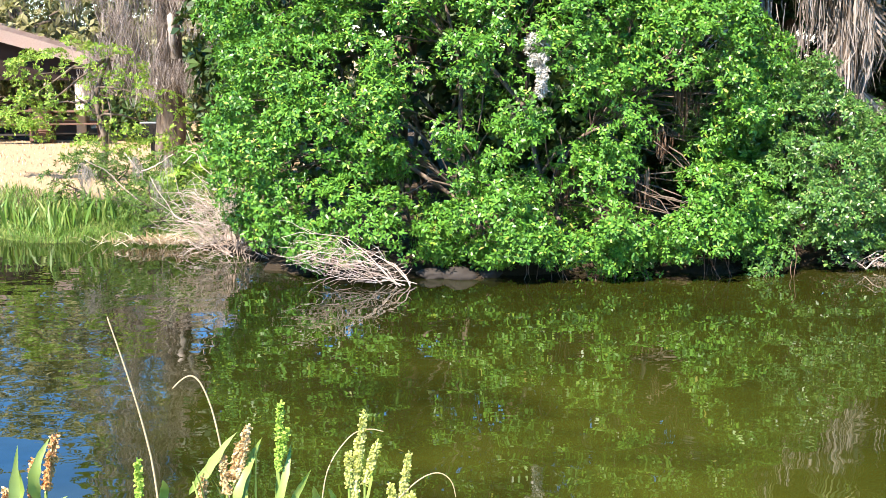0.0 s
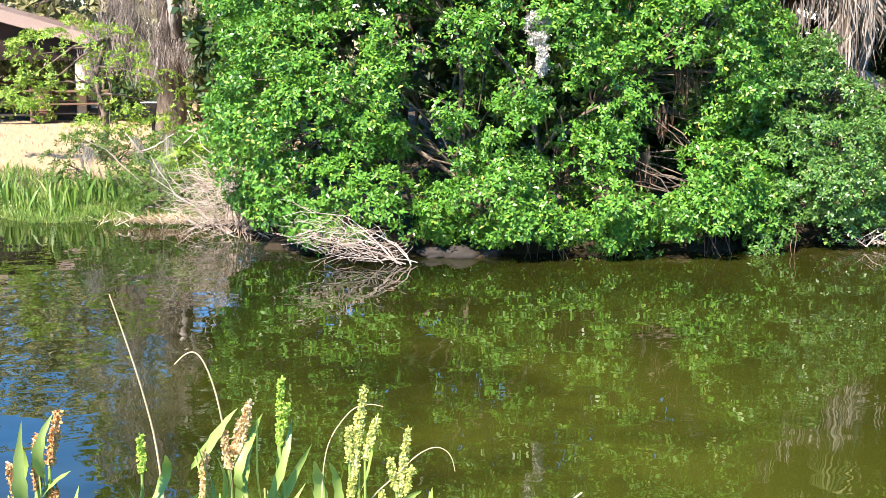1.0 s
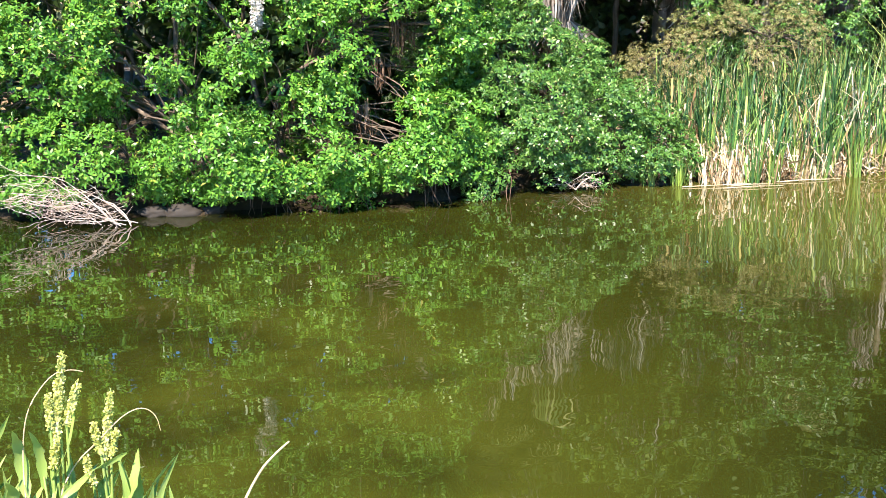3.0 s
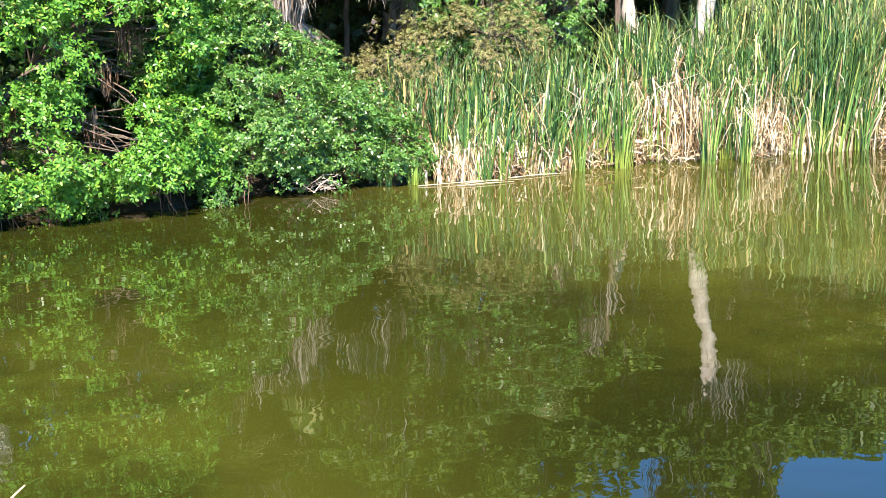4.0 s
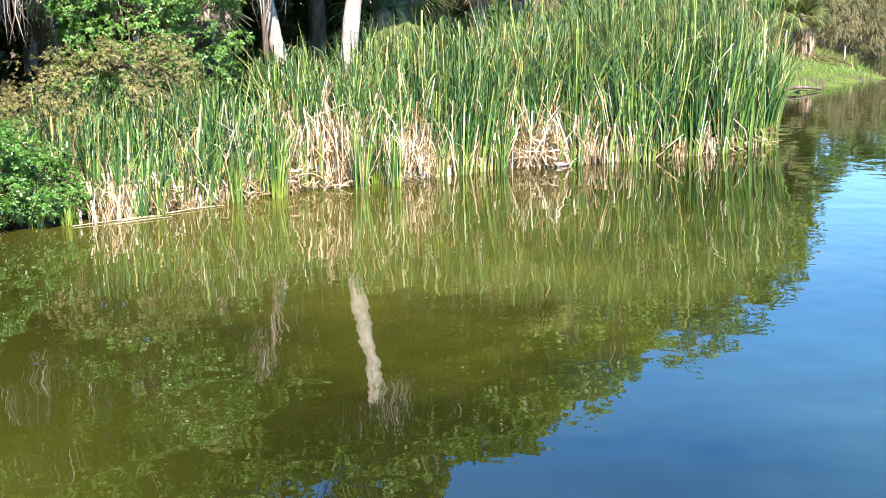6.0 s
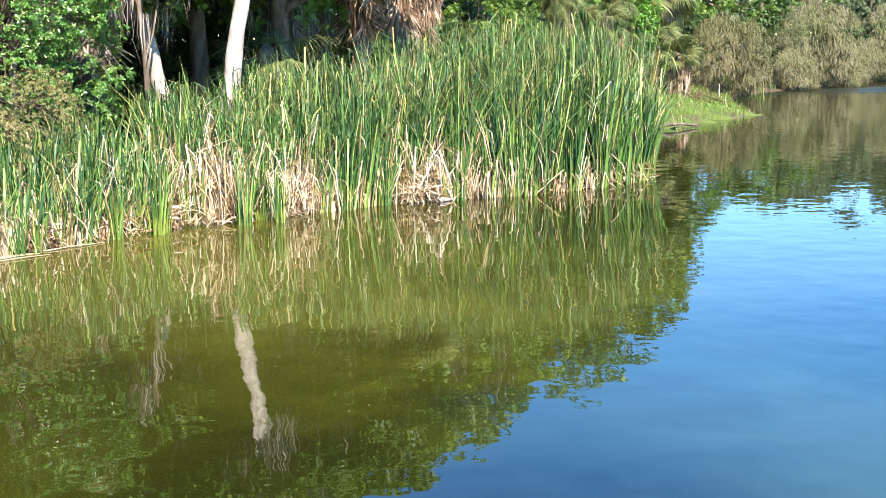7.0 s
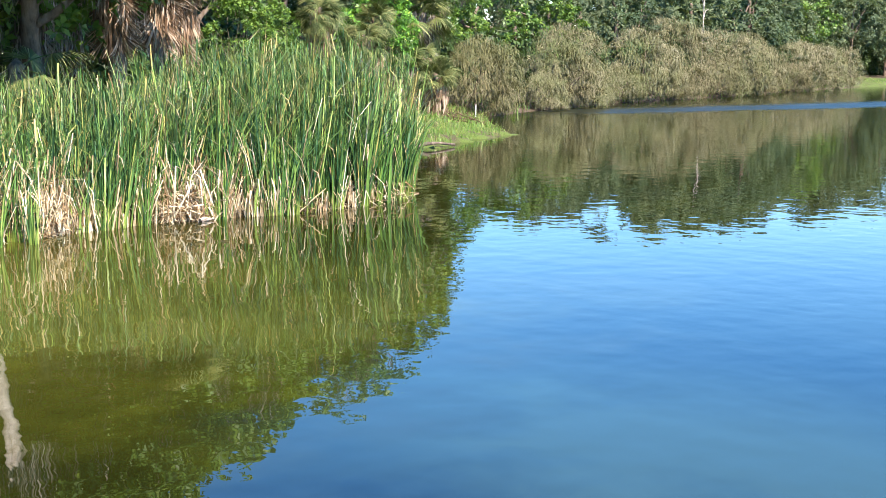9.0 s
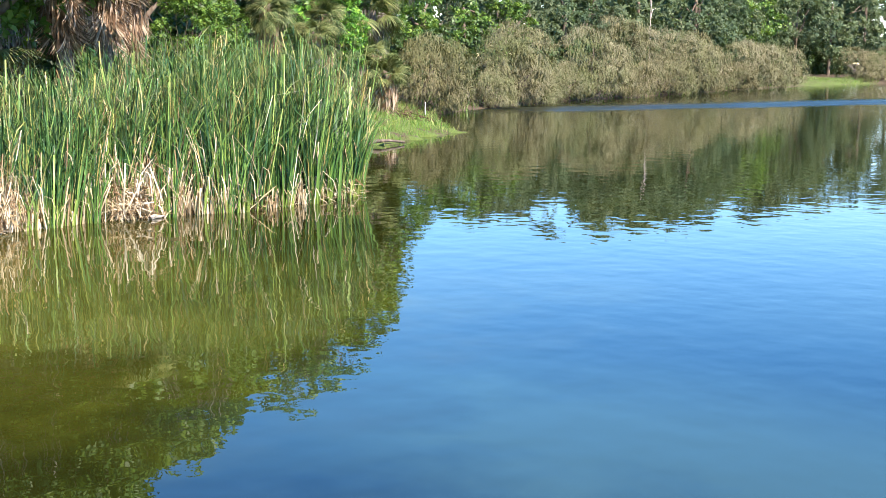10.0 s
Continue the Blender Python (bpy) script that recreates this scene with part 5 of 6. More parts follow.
def rock(at, size, label="dark wet stone at the water's edge"):
    bm = bmesh.new()
    bmesh.ops.create_icosphere(bm, subdivisions=3, radius=1)
    shift = Vector((at[0] * 3, at[1], 0))
    for v in bm.verts:
        v.co *= 1 + 0.35 * noise.noise(v.co * 1.4 + shift) + 0.12 * noise.noise(v.co * 4 + shift)
        v.co = Vector((v.co.x * size[0], v.co.y * size[1], v.co.z * size[2]))
    me = bpy.data.meshes.new("rock")
    bm.to_mesh(me)
    bm.free()
    me.materials.append(STONE)
    for p in me.polygons:
        p.use_smooth = True
    ob = new("rock", me)
    ob.location = (*at, 0.04)
    return tagged(ob, label, "rock", "stones at the water's edge")


for at, size in [((-0.15, 16.1), (0.20, 0.16, 0.09)), ((0.22, 16.05), (0.24, 0.18, 0.10)), ((0.6, 16.15), (0.17, 0.15, 0.08))]:
    rock(at, size)


# dead palm leaves hanging in the gaps of the bush
def hanging_boots(at, wide, long, n=50):
    root = thing("dead_palm_leaves", at, "brown dead palm leaves hanging inside the bush", "dead leaves")
    v, f = strands(np.c_[rng.normal(0, wide * 0.5, 9), rng.normal(0, 0.1, 9), rng.uniform(-0.2, 0.2, 9)], long, n // 7, 0.05, 0.010)
    link_mesh("leaf_strips", v, f, BOOT, root)


for at, wide, long in [((3.25, 16.75, 2.40), 0.11, 0.75), ((1.62, 16.4, 1.25), 0.13, 0.6), ((2.62, 16.4, 1.30), 0.16, 0.8), ((2.95, 16.65, 1.8), 0.11, 0.45)]:
    hanging_boots(at, wide, long)
lichen = thing("lichen_spray", (1.16, 15.45, 2.8), "whitish lichen-covered dead spray in the bush", "lichen")
v, f, _ = spray_cloud([(1.16, 15.45, 2.95, 0.13, 0.1, 0.2), (1.20, 15.45, 2.62, 0.07, 0.08, 0.26)], 46, 9, 0.05, (0.05, 0.016), 0.2, 0.0, count=5, small=True)
tagged(link_mesh("dead_spray", v - np.array(lichen.location), f, LICHEN, lichen), kind="stuff")

# straw afloat before the cattails
for i in range(7):
    x = 7.8 + rng.uniform(0, 2.2)
    y = 16.5 + 0.1 * (x - 7.8) + rng.normal(0, 0.16)
    ln, turn = rng.uniform(0.6, 1.5), rng.normal(0.12, 0.10)
    mat_stem = Pile().tube([(-ln / 2, 0, 0), (0, rng.normal(0, 0.02), 0.01), (ln / 2, 0, 0)], 0.009, 0.005, 5).link("floating_straw", STRAW)
    mat_stem.location, mat_stem.rotation_euler = (x, y, 0.012), (0, 0, turn)
    tagged(mat_stem, "bleached cattail stem floating on the water", "straw", "floating straw")
drift_log = Pile().tube([(-0.30, 0, -0.01), (-0.16, 0.03, 0.012), (0.02, 0.0, 0.0), (0.2, 0.05, 0.01), (0.34, 0.03, -0.02)], 0.045, 0.018, 10, 0.3).link("driftwood", TWIG, smooth=True)
drift_log.location = (17.2, 16.3, 0.03)
tagged(drift_log, "short bleached piece of driftwood at the cattails", "driftwood")
far_log = Pile().tube([(-1.1, 0.2, 0), (-0.3, 0, 0.12), (0.5, 0.05, 0.1), (1.3, -0.1, 0.02)], 0.07, 0.04, 8, 0.15).link("log", BARK, smooth=True)
far_log.location = (36.4, 24.2, 0.06)
tagged(far_log, "dark branch lying at the edge of the point", "log")
stake = thing("marker_stake", (53.7, 33.3, gz(53.7, 33.3)), "thin white marker stake in the grass of the point", "stake")
Pile().tube([(0, 0, -0.1), (0, 0, 0.4), (0.01, 0, 0.75)], 0.026, 0.022, 8).link("shaft", WHITE_POST, stake)
for i in range(26):
    x = rng.uniform(43.5, 50.5)
    y = 27.6 + (x - 43.5) * 0.62 + rng.uniform(-0.6, 1.4)
    lit = Pile().tube(limb_line((-0.7, 0, 0), (0.7, rng.normal(0, 0.3), rng.uniform(0, 0.12)), 0.2, 6), 0.035, 0.012, 5).link("fallen_frond", BOOT)
    lit.location, lit.rotation_euler = (x, y, gz(x, y) + 0.04), (0, 0, rng.uniform(0, 3.1))
    tagged(lit, "brown fallen palm frond lying on the point", "dead frond", "fallen fronds")


# the far bank: a bare white tree, a mossy boulder, dead twigs and a log
bare = thing("dead_tree", (118.0, 47.5, gz(118, 47.5)), "bare white dead tree standing behind the drooping bushes", "tree")
for pts, r in (([(0, 0, -0.2), (0.1, 0, 4.0), (0.0, 0, 7.0), (0.2, 0, 9.0)], 0.07), ([(0.02, 0, 6.4), (0.7, 0.1, 7.3), (1.5, 0.1, 7.5)], 0.05), ([(0.05, 0, 7.6), (-0.5, 0, 8.6), (-0.6, 0, 9.6)], 0.045)):
    Pile().tube(pts, r, r * 0.5, 7, 0.1).link("limb", BARK_PALE, bare, smooth=True)
boulder = rock((150.5, 49.8), (1.7, 1.0, 0.75), "yellow-green mossy boulder on the far bank")
boulder.data.materials[0] = plain("mossy_stone", (0.22, 0.22, 0.09), 0.9, 3, 0.6, 0.6)
dead_tangle("dead_branches", (110.5, 42.6, 0.5), 1.6, 30, 0.04, "bleached dead branches under the far bushes", 0.6)
bank_log = Pile().tube([(-4.5, 0, 0), (-1, 0.2, 0.1), (2, 0, 0.1), (5, -0.3, 0)], 0.25, 0.18, 8, 0.12).link("log", BARK_ROOT, smooth=True)
bank_log.location = (188, 53.5, gz(188, 53.5) + 0.2)
tagged(bank_log, "long pale fallen log on the far bank", "log")


# ---- picnic shelter on the sand ----
def box(bm, x0, x1, y0, y1, z0, z1, bevel=0.01):
    r = bmesh.ops.create_cube(bm, size=1)
    for v in r["verts"]:
        v.co = Vector(((x0 + x1) / 2 + v.co.x * (x1 - x0), (y0 + y1) / 2 + v.co.y * (y1 - y0), (z0 + z1) / 2 + v.co.z * (z1 - z0)))
    if bevel:
        edges = list({e for v in r["verts"] for e in v.link_edges})
        bmesh.ops.bevel(bm, geom=edges, offset=bevel, segments=1, affect="EDGES")
    return bm


def shelter():
    at = (-14.3, 36.2)
    base = gz(*at)
    root = thing("picnic_shelter", (*at, base), "open picnic shelter with a low brown gabled roof on posts", "shelter")
    root.rotation_euler = (0, 0, radians(10))
    hx, hy, eave, ridge = 4.4, 3.8, 2.1, 3.4
    for sx in (-1, 1):
        bm = bmesh.new()
        quad = [bm.verts.new(p) for p in ((0, -hy - 0.4, ridge), (sx * (hx + 0.35), -hy - 0.4, eave - 0.1), (sx * (hx + 0.35), hy + 0.4, eave - 0.1), (0, hy + 0.4, ridge))]
        bm.faces.new(quad if sx < 0 else quad[::-1])
        bmesh.ops.solidify(bm, geom=bm.faces[:], thickness=0.07)
        part("roof_slope", bm, ROOFING, root)
    for sy in (-1, 1):
        bm = bmesh.new()
        y = sy * hy
        f = bm.faces.new([bm.verts.new(p) for p in ((-hx, y, eave - 0.62), (hx, y, eave - 0.62), (hx, y, eave - 0.12), (0, y, ridge - 0.12), (-hx, y, eave - 0.12))])
        bmesh.ops.solidify(bm, geom=[f], thickness=0.06)
        part("gable", bm, FASCIA, root, "dark brown boarded gable")
        # edge boards made tall and pale to stand for the sunlit roof slope
        for sx in (-1, 1):
            bm = bmesh.new()
            y = sy * (hy + 0.44)
            f = bm.faces.new([bm.verts.new(p) for p in ((0, y, ridge - 0.30), (sx * (hx + 0.38), y, eave - 0.36), (sx * (hx + 0.38), y, eave - 0.06), (0, y, ridge + 0.05))])
            bmesh.ops.solidify(bm, geom=[f], thickness=0.04)
            part("bargeboard", bm, ROOFING, root, "tall pale edge board standing for the sunlit roof slope")
    for sx in (-1, 1):
        for sy in (-1, 0, 1):
            x, y = sx * (hx - 0.3), sy * (hy - 0.2)
            part("post", box(bmesh.new(), x - 0.12, x + 0.12, y - 0.12, y + 0.12, -0.2, eave - 0.1, 0.02), POST_PAINT, root, "buff square post")
        x = sx * (hx - 0.3)
        part("beam", box(bmesh.new(), x - 0.08, x + 0.08, -hy + 0.1, hy - 0.1, eave - 0.40, eave - 0.11), FASCIA, root)
    # slab takes the dark stone colour to stand for the roof's shade
    part("slab", box(bmesh.new(), -hx, hx, -hy, hy, -0.25, 0.02), STONE, root, "concrete slab coloured dark for the shade under the roof")
    return root


shelter()


def barrel(at):
    root = thing("litter_barrel", (*at, gz(*at)), "brown litter barrel beside the picnic tables", "barrel")
    bm = bmesh.new()
    prof = [(0.27, 0), (0.29, 0.05), (0.28, 0.3), (0.295, 0.32), (0.28, 0.34), (0.28, 0.6), (0.295, 0.62), (0.28, 0.64), (0.28, 0.88), (0.30, 0.9), (0.26, 0.9), (0.25, 0.1)]
    rings = [[bm.verts.new((r * math.cos(i * math.pi / 12), r * math.sin(i * math.pi / 12), z)) for i in range(24)] for r, z in prof]
    for a, b in zip(rings, rings[1:]):
        for i in range(24):
            bm.faces.new((a[i], a[(i + 1) % 24], b[(i + 1) % 24], b[i]))
    bm.faces.new(rings[-1][::-1])
    part("drum", bm, WOOD_OLD, root)


barrel((-10.35, 32.2))
grill = thing("park_grill", (-6.6, 28.4, gz(-6.6, 28.4)), "black steel park grill on a post", "grill")
part("fire_box", box(bmesh.new(), -0.26, 0.26, -0.18, 0.18, 0.55, 0.85), STONE, grill)
part("leg", box(bmesh.new(), -0.04, 0.04, -0.04, 0.04, -0.2, 0.55), STONE, grill)
part("grate", box(bmesh.new(), -0.24, 0.24, -0.16, 0.16, 0.855, 0.875, 0.004), WHITE_POST, grill, "pale ash-grey grate")


def picnic_table(at, turn):
    z = gz(*at) + 0.05
    root = thing("picnic_table", (*at, z), "weathered wooden picnic table with benches under the shelter", "table", "picnic tables")
    root.rotation_euler = (0, 0, radians(turn))
    for i in range(5):
        y = -0.30 + i * 0.15
        part("top_board", box(bmesh.new(), -0.9, 0.9, y - 0.07, y + 0.07, 0.72, 0.76), WOOD_OLD, root)
    for sy in (-1, 1):
        for k in (0, 1):
            y = sy * (0.62 + 0.14 * k)
            part("bench_board", box(bmesh.new(), -0.9, 0.9, y - 0.065, y + 0.065, 0.42, 0.46), WOOD_OLD, root)
    for x in (-0.62, 0.62):
        part("bench_rail", box(bmesh.new(), x - 0.02, x + 0.02, -0.8, 0.8, 0.33, 0.42), WOOD_OLD, root)
        part("top_rail", box(bmesh.new(), x - 0.02, x + 0.02, -0.36, 0.36, 0.63, 0.72), WOOD_OLD, root)
        for sy in (-1, 1):
            Pile().tube([(x + 0.045, sy * 0.62, 0), (x + 0.045, sy * 0.25, 0.72)], 0.05, 0.05, 4).link("leg", WOOD_OLD, root)
    return root


for at, turn in [((-11.2, 32.0), 20), ((-9.7, 32.9), 12), ((-13.2, 36.4), 30), ((-13.6, 34.2), 28)]:
    picnic_table(at, turn)

# grey moss on the big trunk, and on the dead branch over the bank
shag = thing("moss_curtain", (-6.0, 27.0, 5.5), "shaggy grey moss hanging down the big oak trunk", "moss", kind="stuff")
v, f = wisps(np.c_[rng.normal(-0.35, 0.75, 170), rng.normal(-0.2, 0.3, 170), rng.uniform(-3.2, 1.5, 170)], 0.9, 60, 0.13, 0.006)
link_mesh("strands", v, f, MOSS_TRUNK, shag)
stub = thing("broken_limb", (-5.75, 26.7, 2.9), "pale broken limb stub on the oak trunk", "branch")
Pile().tube([(0, 0.3, 0), (0.03, 0, 0.3), (0.02, -0.05, 0.85)], 0.09, 0.06, 10, 0.15).link("wood", BARK_PALE, stub, smooth=True)
snag = thing("mossy_branch", (-4.3, 20.6, gz(-4.3, 20.6)), "dead branch hung with tufts of grey moss over the bank", "branch")
Pile().tube(limb_line((0, 0, -0.1), (-1.0, 0.2, 0.95), 0.15, 9), 0.03, 0.012, 6, 0.1).link("branch", TWIG, snag, smooth=True)
Pile().tube(limb_line((-0.3, 0.05, 0.3), (0.15, 0.0, 0.95), 0.15, 7), 0.02, 0.008, 6, 0.1).link("branch", TWIG, snag, smooth=True)
Pile().tube(limb_line((-0.2, -0.2, 0.1), (-0.5, -1.1, 1.0), 0.15, 8), 0.018, 0.008, 6, 0.1).link("branch", TWIG, snag, smooth=True)
Pile().tube(limb_line((-0.5, -1.1, 0.75), (0.1, -1.2, 1.05), 0.12, 8), 0.014, 0.007, 6, 0.1).link("branch", TWIG, snag, smooth=True)
Pile().tube(limb_line((-0.6, -0.5, 0.2), (-1.3, -1.1, 0.95), 0.12, 8), 0.016, 0.007, 6, 0.1).link("branch", TWIG, snag, smooth=True)
for q, long in (((-0.48, -1.15, 0.95), 0.5), ((0.02, -1.2, 0.98), 0.75), ((-0.17, -1.2, 0.62), 0.7), ((-1.3, -1.1, 0.85), 0.8), ((-1.22, -1.1, 0.8), 0.6)):
    v, f = wisps(np.array([q, np.array(q) + [0.03, 0, -0.06], np.array(q) + [-0.05, 0, 0.05]]), long * 0.95, 26, 0.022, 0.0028)
    link_mesh("moss_tuft", v, f, MOSS_PALE, snag, "pale grey moss tuft")
straw_bank = thing("straw_drift", (-4.2, 18.9, 0.05), "pinkish dead straw washed up on the bank", "straw", kind="stuff")
n = 260
v, f = blades(np.c_[rng.normal(0, 0.42, n), rng.normal(-0.05, 0.14, n), np.zeros(n)], rng.uniform(0.1, 0.25, n), rng.uniform(0.015, 0.03, n), rng.normal(0, 1.5, (n, 2)), rng.normal(0, 1.0, (n, 2)))
link_mesh("stems", v, f, STRAW, straw_bank)
tuft_field("bank_turf", (-12, -3.4), (18.8, 20.8), 12000, 0.19, 0.014, GRASS, "short bright turf down to the waterline", keep=lambda x, y, d: (d > -0.35) & (d < 1.0))


# ---- weeds on the near bank ----
def broad_leaf(parent, origin, tip, foot, width):
    """A lance-shaped leaf from foot to tip, folded along its rib."""
    tip, foot = np.array(tip), np.array(foot)
    foot = foot - (tip - foot) * 0.25
    k = np.linspace(0, 1, 12)
    out = rng.normal(0, 0.022, 3) * [1, 1.8, 0]
    mid = foot + (tip - foot) * k[:, None] + out * np.sin(k * math.pi)[:, None] + rng.normal(0, 0.035, 3) * [1, 1.5, 0] * (k ** 3)[:, None]
    half = width * 0.5 * 2.02 * k ** 0.55 * (1 - k) ** 0.8 * (1 + 0.16 * np.sin(k * 23 + rng.uniform(0, 6)))
    yaw = rng.normal(0, 0.7) + rng.normal(0, 0.7) * k
    side = np.c_[np.cos(yaw), np.sin(yaw), np.zeros(12)]
    lift = np.array([0, -1, 0.1]) * 0.35
    v = np.concatenate([mid - side * half[:, None] + lift * half[:, None], mid, mid + side * half[:, None] + lift * half[:, None]])
    i = np.arange(11)[:, None]
    f = np.concatenate([i + [[0, 12, 13, 1]], i + [[12, 24, 25, 13]]])
    return link_mesh("leaf", v - origin, f, WEED, parent, smooth=True)


def seed_spike(parent, origin, tip, foot, mat, width, label):
    """A stalk set all round with small papery seeds."""
    tip, foot = np.array(tip), np.array(foot)
    n = max(60, int(np.linalg.norm(tip - foot) * 2200))
    k = rng.random(n)
    at = foot + (tip - foot) * k[:, None]
    d = unit(rng.normal(size=(n, 3)) + [0, 0, 0.4])
    rad = width * (0.35 + 0.65 * np.sin(np.clip(1 - k, 0, 1) * 2.2 + 0.35)) * (0.75 + 0.35 * np.sin(k * 46))
    at = at + d * rad[:, None] * 0.6
    v, f = leaves(at, d, rng.normal(size=(n, 3)), rng.uniform(0.008, 0.014, n), rng.uniform(0.007, 0.011, n), droop=0.3)
    pile = Pile().add(v - origin, f)
    line = foot + (tip - foot) * np.linspace(0, 1, 9)[:, None] + rng.normal(0, 0.002, (9, 3))
    pile.tube(line - origin, width * 0.75, width * 0.25, 7, 0.2)
    ob = pile.link("seed_spike", mat, parent, label)
    tagged(ob, kind="stuff")
    return ob


def weed(foot, spikes, leaf_list, mat, width, label, spike_label):
    foot = np.array([*foot, gz(*foot) - 0.02])
    root = thing("dock_plant", foot, label, "weed", "weeds on the near bank")
    for tip, low in spikes:
        line = np.array([foot, foot + (np.array(low) - foot) * 0.5 + rng.normal(0, 0.015, 3), low, tip])
        stalk = Pile().tube(line - foot, 0.008, 0.003, 6).link("stalk", WEED, root)
        seed_spike(stalk, foot, tip, low, mat, width, spike_label)
    more = [((foot[0] + a, foot[1] + b, 1.18 + c), (foot[0] + a * 0.4, foot[1] + b * 0.4, 0.85 + c * 0.6)) for a, b, c in rng.uniform((-0.2, -0.15, -0.1), (0.2, 0.15, 0.18), (26, 3))]
    for tip, low in leaf_list + more:
        line = np.array([foot, (foot + np.array(low)) / 2 + rng.normal(0, 0.02, 3), low])
        stalk = Pile().tube(line - foot, 0.007, 0.004, 5).link("leaf_stalk", WEED, root)
        broad_leaf(stalk, foot, tip, low, rng.uniform(0.034, 0.060))
    return root


weed((-1.25, 3.75), [((-1.19, 3.69, 1.66), (-1.22, 3.68, 1.50)), ((-1.25, 3.67, 1.59), (-1.26, 3.67, 1.42)), ((-1.33, 3.64, 1.51), (-1.31, 3.65, 1.36)), ((-1.21, 3.68, 1.42), (-1.22, 3.68, 1.31))],
     [((-1.24, 3.67, 1.67), (-1.24, 3.67, 1.50)), ((-1.30, 3.65, 1.64), (-1.29, 3.66, 1.38)), ((-1.32, 3.64, 1.58), (-1.34, 3.64, 1.41)), ((-1.16, 3.70, 1.48), (-1.24, 3.67, 1.40)), ((-1.28, 3.66, 1.53), (-1.28, 3.66, 1.34))],
     SEED_BROWN, 0.018, "dock weed with rust-brown seed spikes and narrow leaves", "rust-brown seed spike")
weed((-0.95, 3.78), [((-0.94, 3.70, 1.58), (-0.94, 3.70, 1.47))],
     [((-0.87, 3.72, 1.53), (-0.92, 3.71, 1.35)), ((-0.92, 3.71, 1.47), (-0.95, 3.70, 1.23)), ((-0.98, 3.69, 1.45), (-0.98, 3.69, 1.29)), ((-1.02, 3.68, 1.39), (-1.02, 3.68, 1.28)), ((-0.81, 3.73, 1.38), (-0.87, 3.72, 1.22))],
     SEED_GREEN, 0.011, "green dock weed with a small fresh spike", "fresh green spike")
weed((-0.62, 3.85), [((-0.61, 3.77, 1.67), (-0.65, 3.77, 1.49)), ((-0.64, 3.77, 1.61), (-0.66, 3.77, 1.50)), ((-0.69, 3.76, 1.57), (-0.68, 3.76, 1.46)), ((-0.75, 3.75, 1.51), (-0.76, 3.75, 1.37))],
     [((-0.72, 3.75, 1.66), (-0.78, 3.74, 1.50)), ((-0.73, 3.75, 1.56), (-0.71, 3.76, 1.37)), ((-0.59, 3.78, 1.64), (-0.63, 3.77, 1.41)), ((-0.65, 3.77, 1.49), (-0.64, 3.77, 1.24)), ((-0.77, 3.74, 1.57), (-0.77, 3.74, 1.35)), ((-0.57, 3.78, 1.59), (-0.63, 3.77, 1.42)), ((-0.59, 3.78, 1.37), (-0.63, 3.77, 1.19)), ((-0.74, 3.75, 1.38), (-0.77, 3.74, 1.21)), ((-0.69, 3.76, 1.41), (-0.72, 3.75, 1.20))],
     SEED_TAN, 0.016, "dock weed with brown spikes among broad green leaves", "pinkish brown seed spike")
weed((-0.55, 3.85), [((-0.51, 3.79, 1.74), (-0.52, 3.79, 1.52)), ((-0.49, 3.79, 1.65), (-0.52, 3.79, 1.56))],
     [((-0.55, 3.78, 1.66), (-0.57, 3.78, 1.38)), ((-0.48, 3.79, 1.60), (-0.57, 3.78, 1.34)), ((-0.45, 3.80, 1.52), (-0.56, 3.78, 1.26))],
     SEED_GREEN, 0.011, "dock weed with a fresh yellow-green spike and upright leaves", "fresh green spike")
weed((-0.30, 3.88), [((-0.25, 3.82, 1.70), (-0.29, 3.82, 1.39)), ((-0.30, 3.81, 1.57), (-0.30, 3.81, 1.46)), ((-0.27, 3.82, 1.61), (-0.27, 3.82, 1.51)), ((-0.21, 3.82, 1.60), (-0.25, 3.82, 1.47)), ((-0.28, 3.82, 1.45), (-0.30, 3.81, 1.33))],
     [((-0.33, 3.81, 1.48), (-0.33, 3.81, 1.30)), ((-0.21, 3.82, 1.53), (-0.29, 3.82, 1.33)), ((-0.41, 3.80, 1.50), (-0.39, 3.80, 1.28)), ((-0.42, 3.80, 1.33), (-0.47, 3.80, 1.18)), ((-0.38, 3.81, 1.30), (-0.41, 3.80, 1.17)), ((-0.24, 3.82, 1.34), (-0.27, 3.82, 1.23)), ((-0.33, 3.81, 1.21), (-0.36, 3.81, 1.16))],
     SEED_PALE, 0.013, "dock weed with pale yellow branched spikes", "pale yellow-green spike")
weed((-0.12, 3.88), [((-0.11, 3.83, 1.56), (-0.14, 3.83, 1.34)), ((-0.17, 3.82, 1.46), (-0.15, 3.82, 1.36)), ((-0.10, 3.83, 1.43), (-0.12, 3.83, 1.35)), ((-0.20, 3.82, 1.35), (-0.18, 3.82, 1.26))],
     [((-0.02, 3.83, 1.37), (-0.09, 3.83, 1.19)), ((0.08, 3.83, 1.34), (-0.05, 3.83, 1.16)), ((-0.07, 3.83, 1.38), (-0.15, 3.83, 1.32)), ((-0.09, 3.83, 1.31), (-0.13, 3.83, 1.18)), ((-0.19, 3.82, 1.31), (-0.28, 3.82, 1.19)), ((-0.16, 3.82, 1.23), (-0.19, 3.82, 1.15)), ((-0.24, 3.82, 1.30), (-0.22, 3.82, 1.16))],
     SEED_PALE, 0.013, "low dock weed with pale spikes and broad leaves", "pale yellow-green spike")


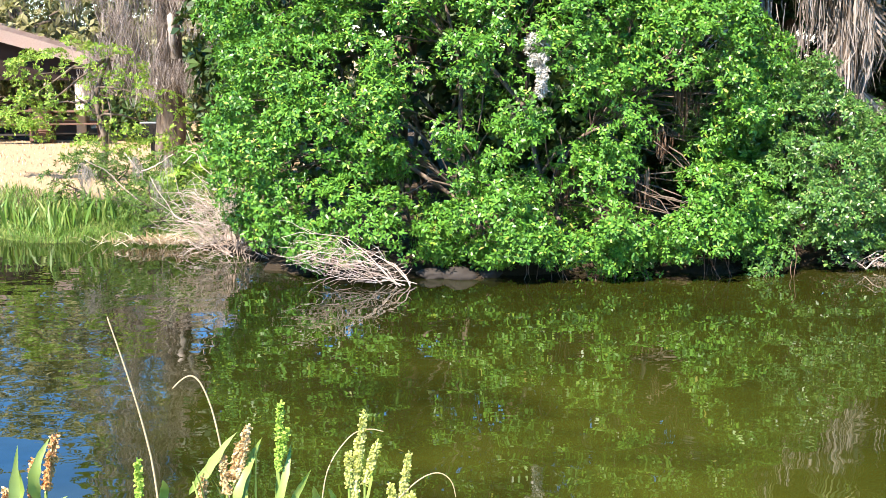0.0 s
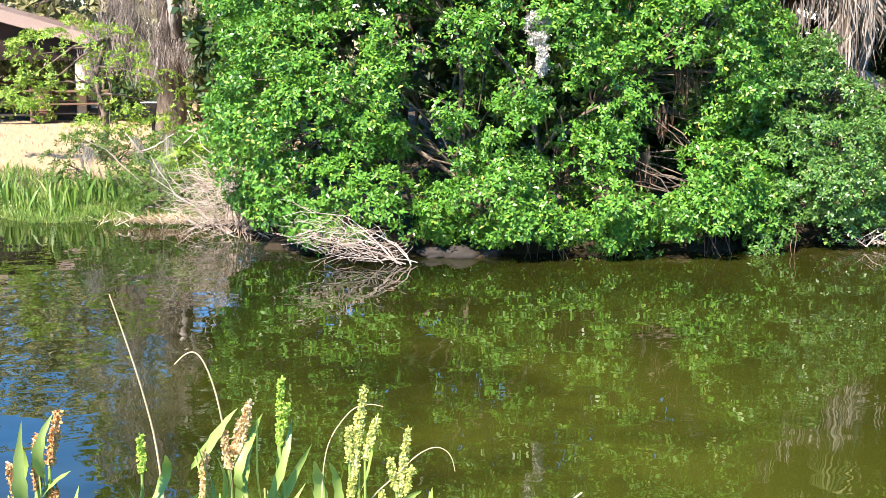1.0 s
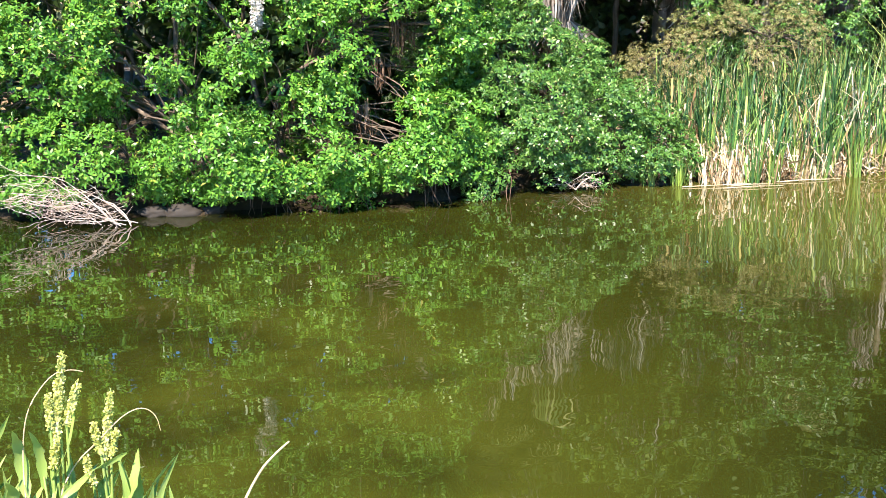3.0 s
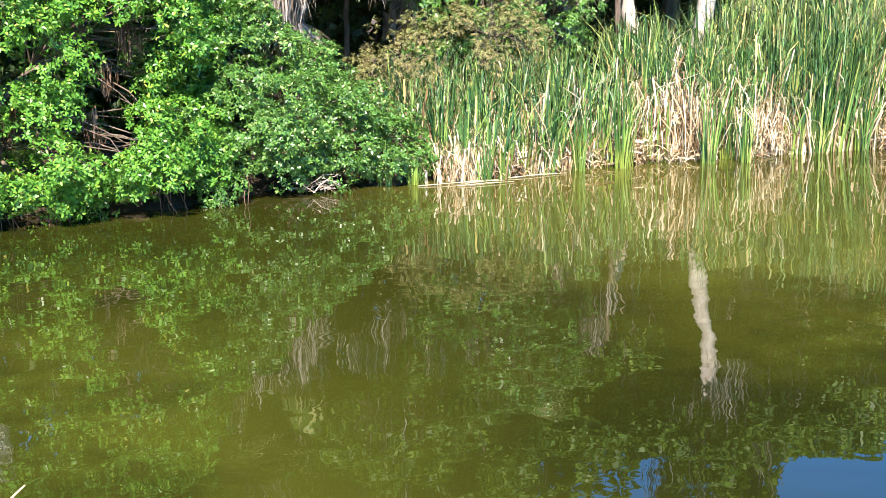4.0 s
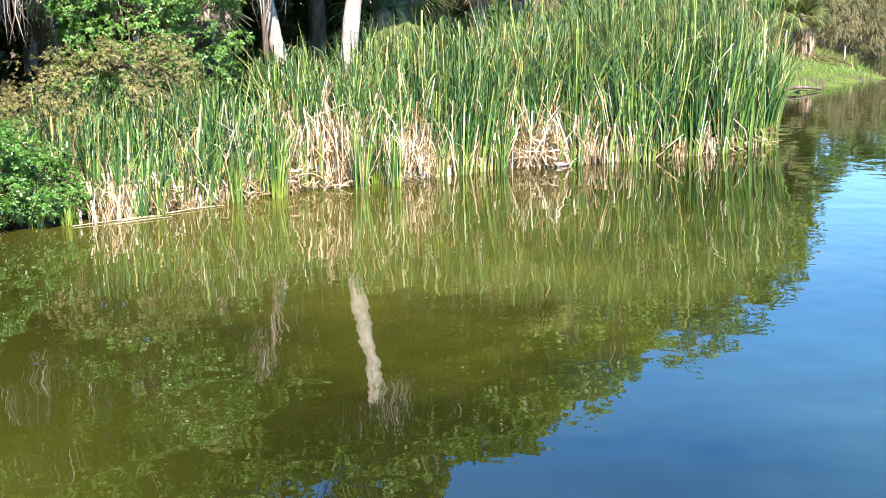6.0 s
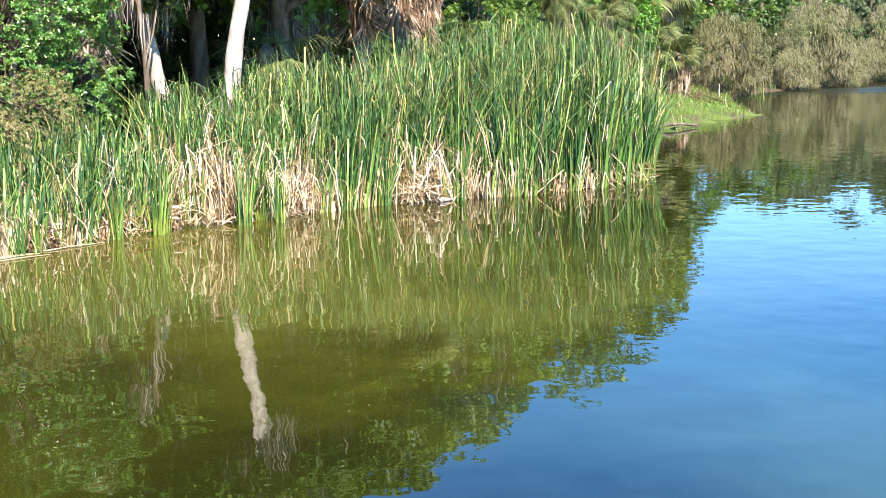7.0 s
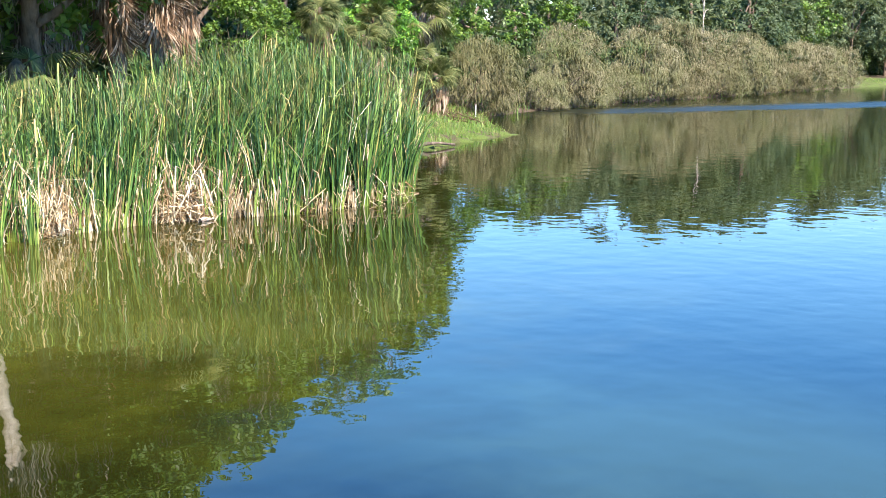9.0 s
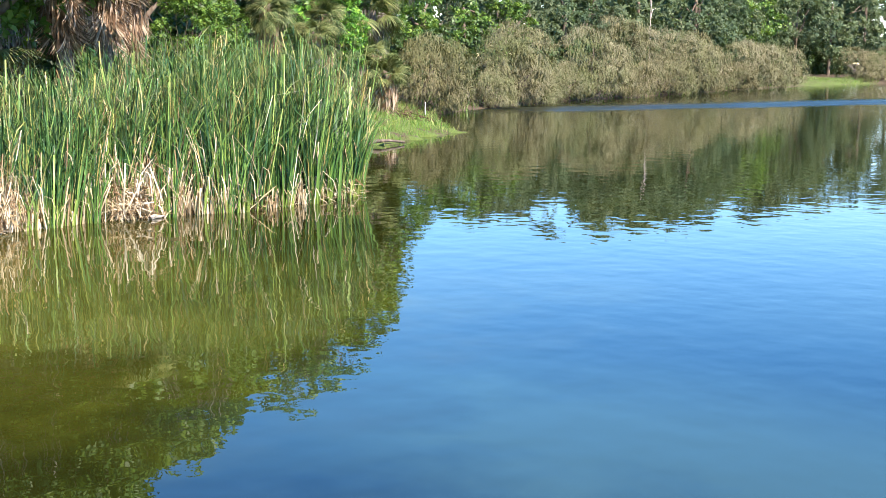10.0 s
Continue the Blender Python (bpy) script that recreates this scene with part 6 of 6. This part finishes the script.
def dry_stem(points, rad, label):
    pts = np.array(points, float)
    for _ in range(2):
        a, b = pts[:-1], pts[1:]
        pts = np.concatenate([pts[:1], np.stack([a * 0.75 + b * 0.25, a * 0.25 + b * 0.75], 1).reshape(-1, 3), pts[-1:]])
    root_at = pts[-1]
    ob = Pile().tube((pts - root_at)[::-1], rad, rad * 0.45, 6).link("dry_grass_stalk", STRAW, smooth=True)
    ob.location = root_at
    return tagged(ob, label, "dry grass", "dry stalks on the near bank")


dry_stem([(-1.06, 3.86, 2.0), (-1.02, 3.87, 1.86), (-0.97, 3.88, 1.67), (-0.93, 3.89, 1.46), (-0.90, 3.88, 1.0), (-0.88, 3.88, 0.45)], 0.0045, "tall straight straw-coloured stalk of dry grass")
dry_stem([(-0.87, 3.90, 1.76), (-0.84, 3.91, 1.79), (-0.81, 3.92, 1.80), (-0.78, 3.92, 1.77), (-0.75, 3.93, 1.68), (-0.73, 3.93, 1.58), (-0.71, 3.94, 1.44), (-0.70, 3.94, 1.28), (-0.68, 3.92, 0.45)], 0.004, "dry grass stalk with its tip bent over")
dry_stem([(-0.19, 3.82, 1.64), (-0.23, 3.82, 1.65), (-0.28, 3.82, 1.64), (-0.32, 3.81, 1.60), (-0.36, 3.81, 1.54), (-0.38, 3.81, 1.47), (-0.39, 3.81, 1.37), (-0.39, 3.80, 1.26), (-0.38, 3.82, 0.5)], 0.003, "thin arching stalk of dry grass")
dry_stem([(0.04, 3.83, 1.42), (0.03, 3.83, 1.47), (0.00, 3.83, 1.50), (-0.04, 3.83, 1.50), (-0.09, 3.83, 1.47), (-0.15, 3.82, 1.41), (-0.24, 3.82, 1.33), (-0.30, 3.82, 1.2), (-0.33, 3.85, 0.5)], 0.003, "thin arching stalk of dry grass")
dry_stem([(0.46, 3.90, 1.32), (0.41, 3.90, 1.28), (0.35, 3.91, 1.21), (0.22, 3.92, 0.95), (0.12, 3.92, 0.45)], 0.007, "leaning pale grass blade")


def fallen_straw(x0, x1, n, top, label):
    """Dead cattail leaves fallen criss-cross at the front of the bed, some lying out on the water."""
    root = thing("fallen_straw", ((x0 + x1) / 2, reed_front((x0 + x1) / 2), 0), label, "dead leaves", kind="stuff")
    heaps = rng.uniform(x0, x1, max(5, int((x1 - x0) * 2.2)))
    at = heaps[rng.integers(0, len(heaps), n)] + rng.normal(0, 0.22, n)
    mid = np.c_[at, reed_front(at) - 0.50 + np.abs(rng.normal(0, 0.30, n)), 0.03 + top * rng.random(n) ** 1.8]
    turn, rise = rng.uniform(0, 6.3, n), rng.normal(0, 0.55, n)
    half = rng.uniform(0.10, 0.34, n)
    way = np.c_[np.cos(turn) * np.cos(rise), np.sin(turn) * np.cos(rise), np.sin(rise)] * half[:, None]
    way[:, 2] = np.clip(way[:, 2], -mid[:, 2], mid[:, 2] + 0.12)
    side = np.c_[-np.sin(turn), np.cos(turn), rng.normal(0, 0.8, n)] * rng.uniform(0.006, 0.015, n)[:, None]
    sag = np.c_[rng.normal(0, 0.02, (n, 2)), np.abs(rng.normal(0, 0.04, n))]
    v = np.stack([mid - way - side * 0.6, mid - way + side * 0.6, mid + sag - side, mid + sag + side, mid + way - side * 0.3, mid + way + side * 0.3], 1).reshape(-1, 3)
    i = np.arange(n)[:, None] * 6
    link_mesh("fallen_leaves", v - np.array(root.location), np.concatenate([i + [[0, 1, 3, 2]], i + [[2, 3, 5, 4]]]), STRAW, root)


fallen_straw(8.2, 12.0, 420, 0.35, "low litter of pale dead leaves at the water's edge")
fallen_straw(12.0, 14.6, 480, 0.75, "heap of pale dead leaves fallen criss-cross among the cattails")
fallen_straw(14.6, 18.6, 340, 0.60, "pale dead leaves fallen criss-cross at the feet of the cattails")
fallen_straw(18.6, 24.4, 300, 0.36, "pale dead leaves lying along the foot of the cattails")
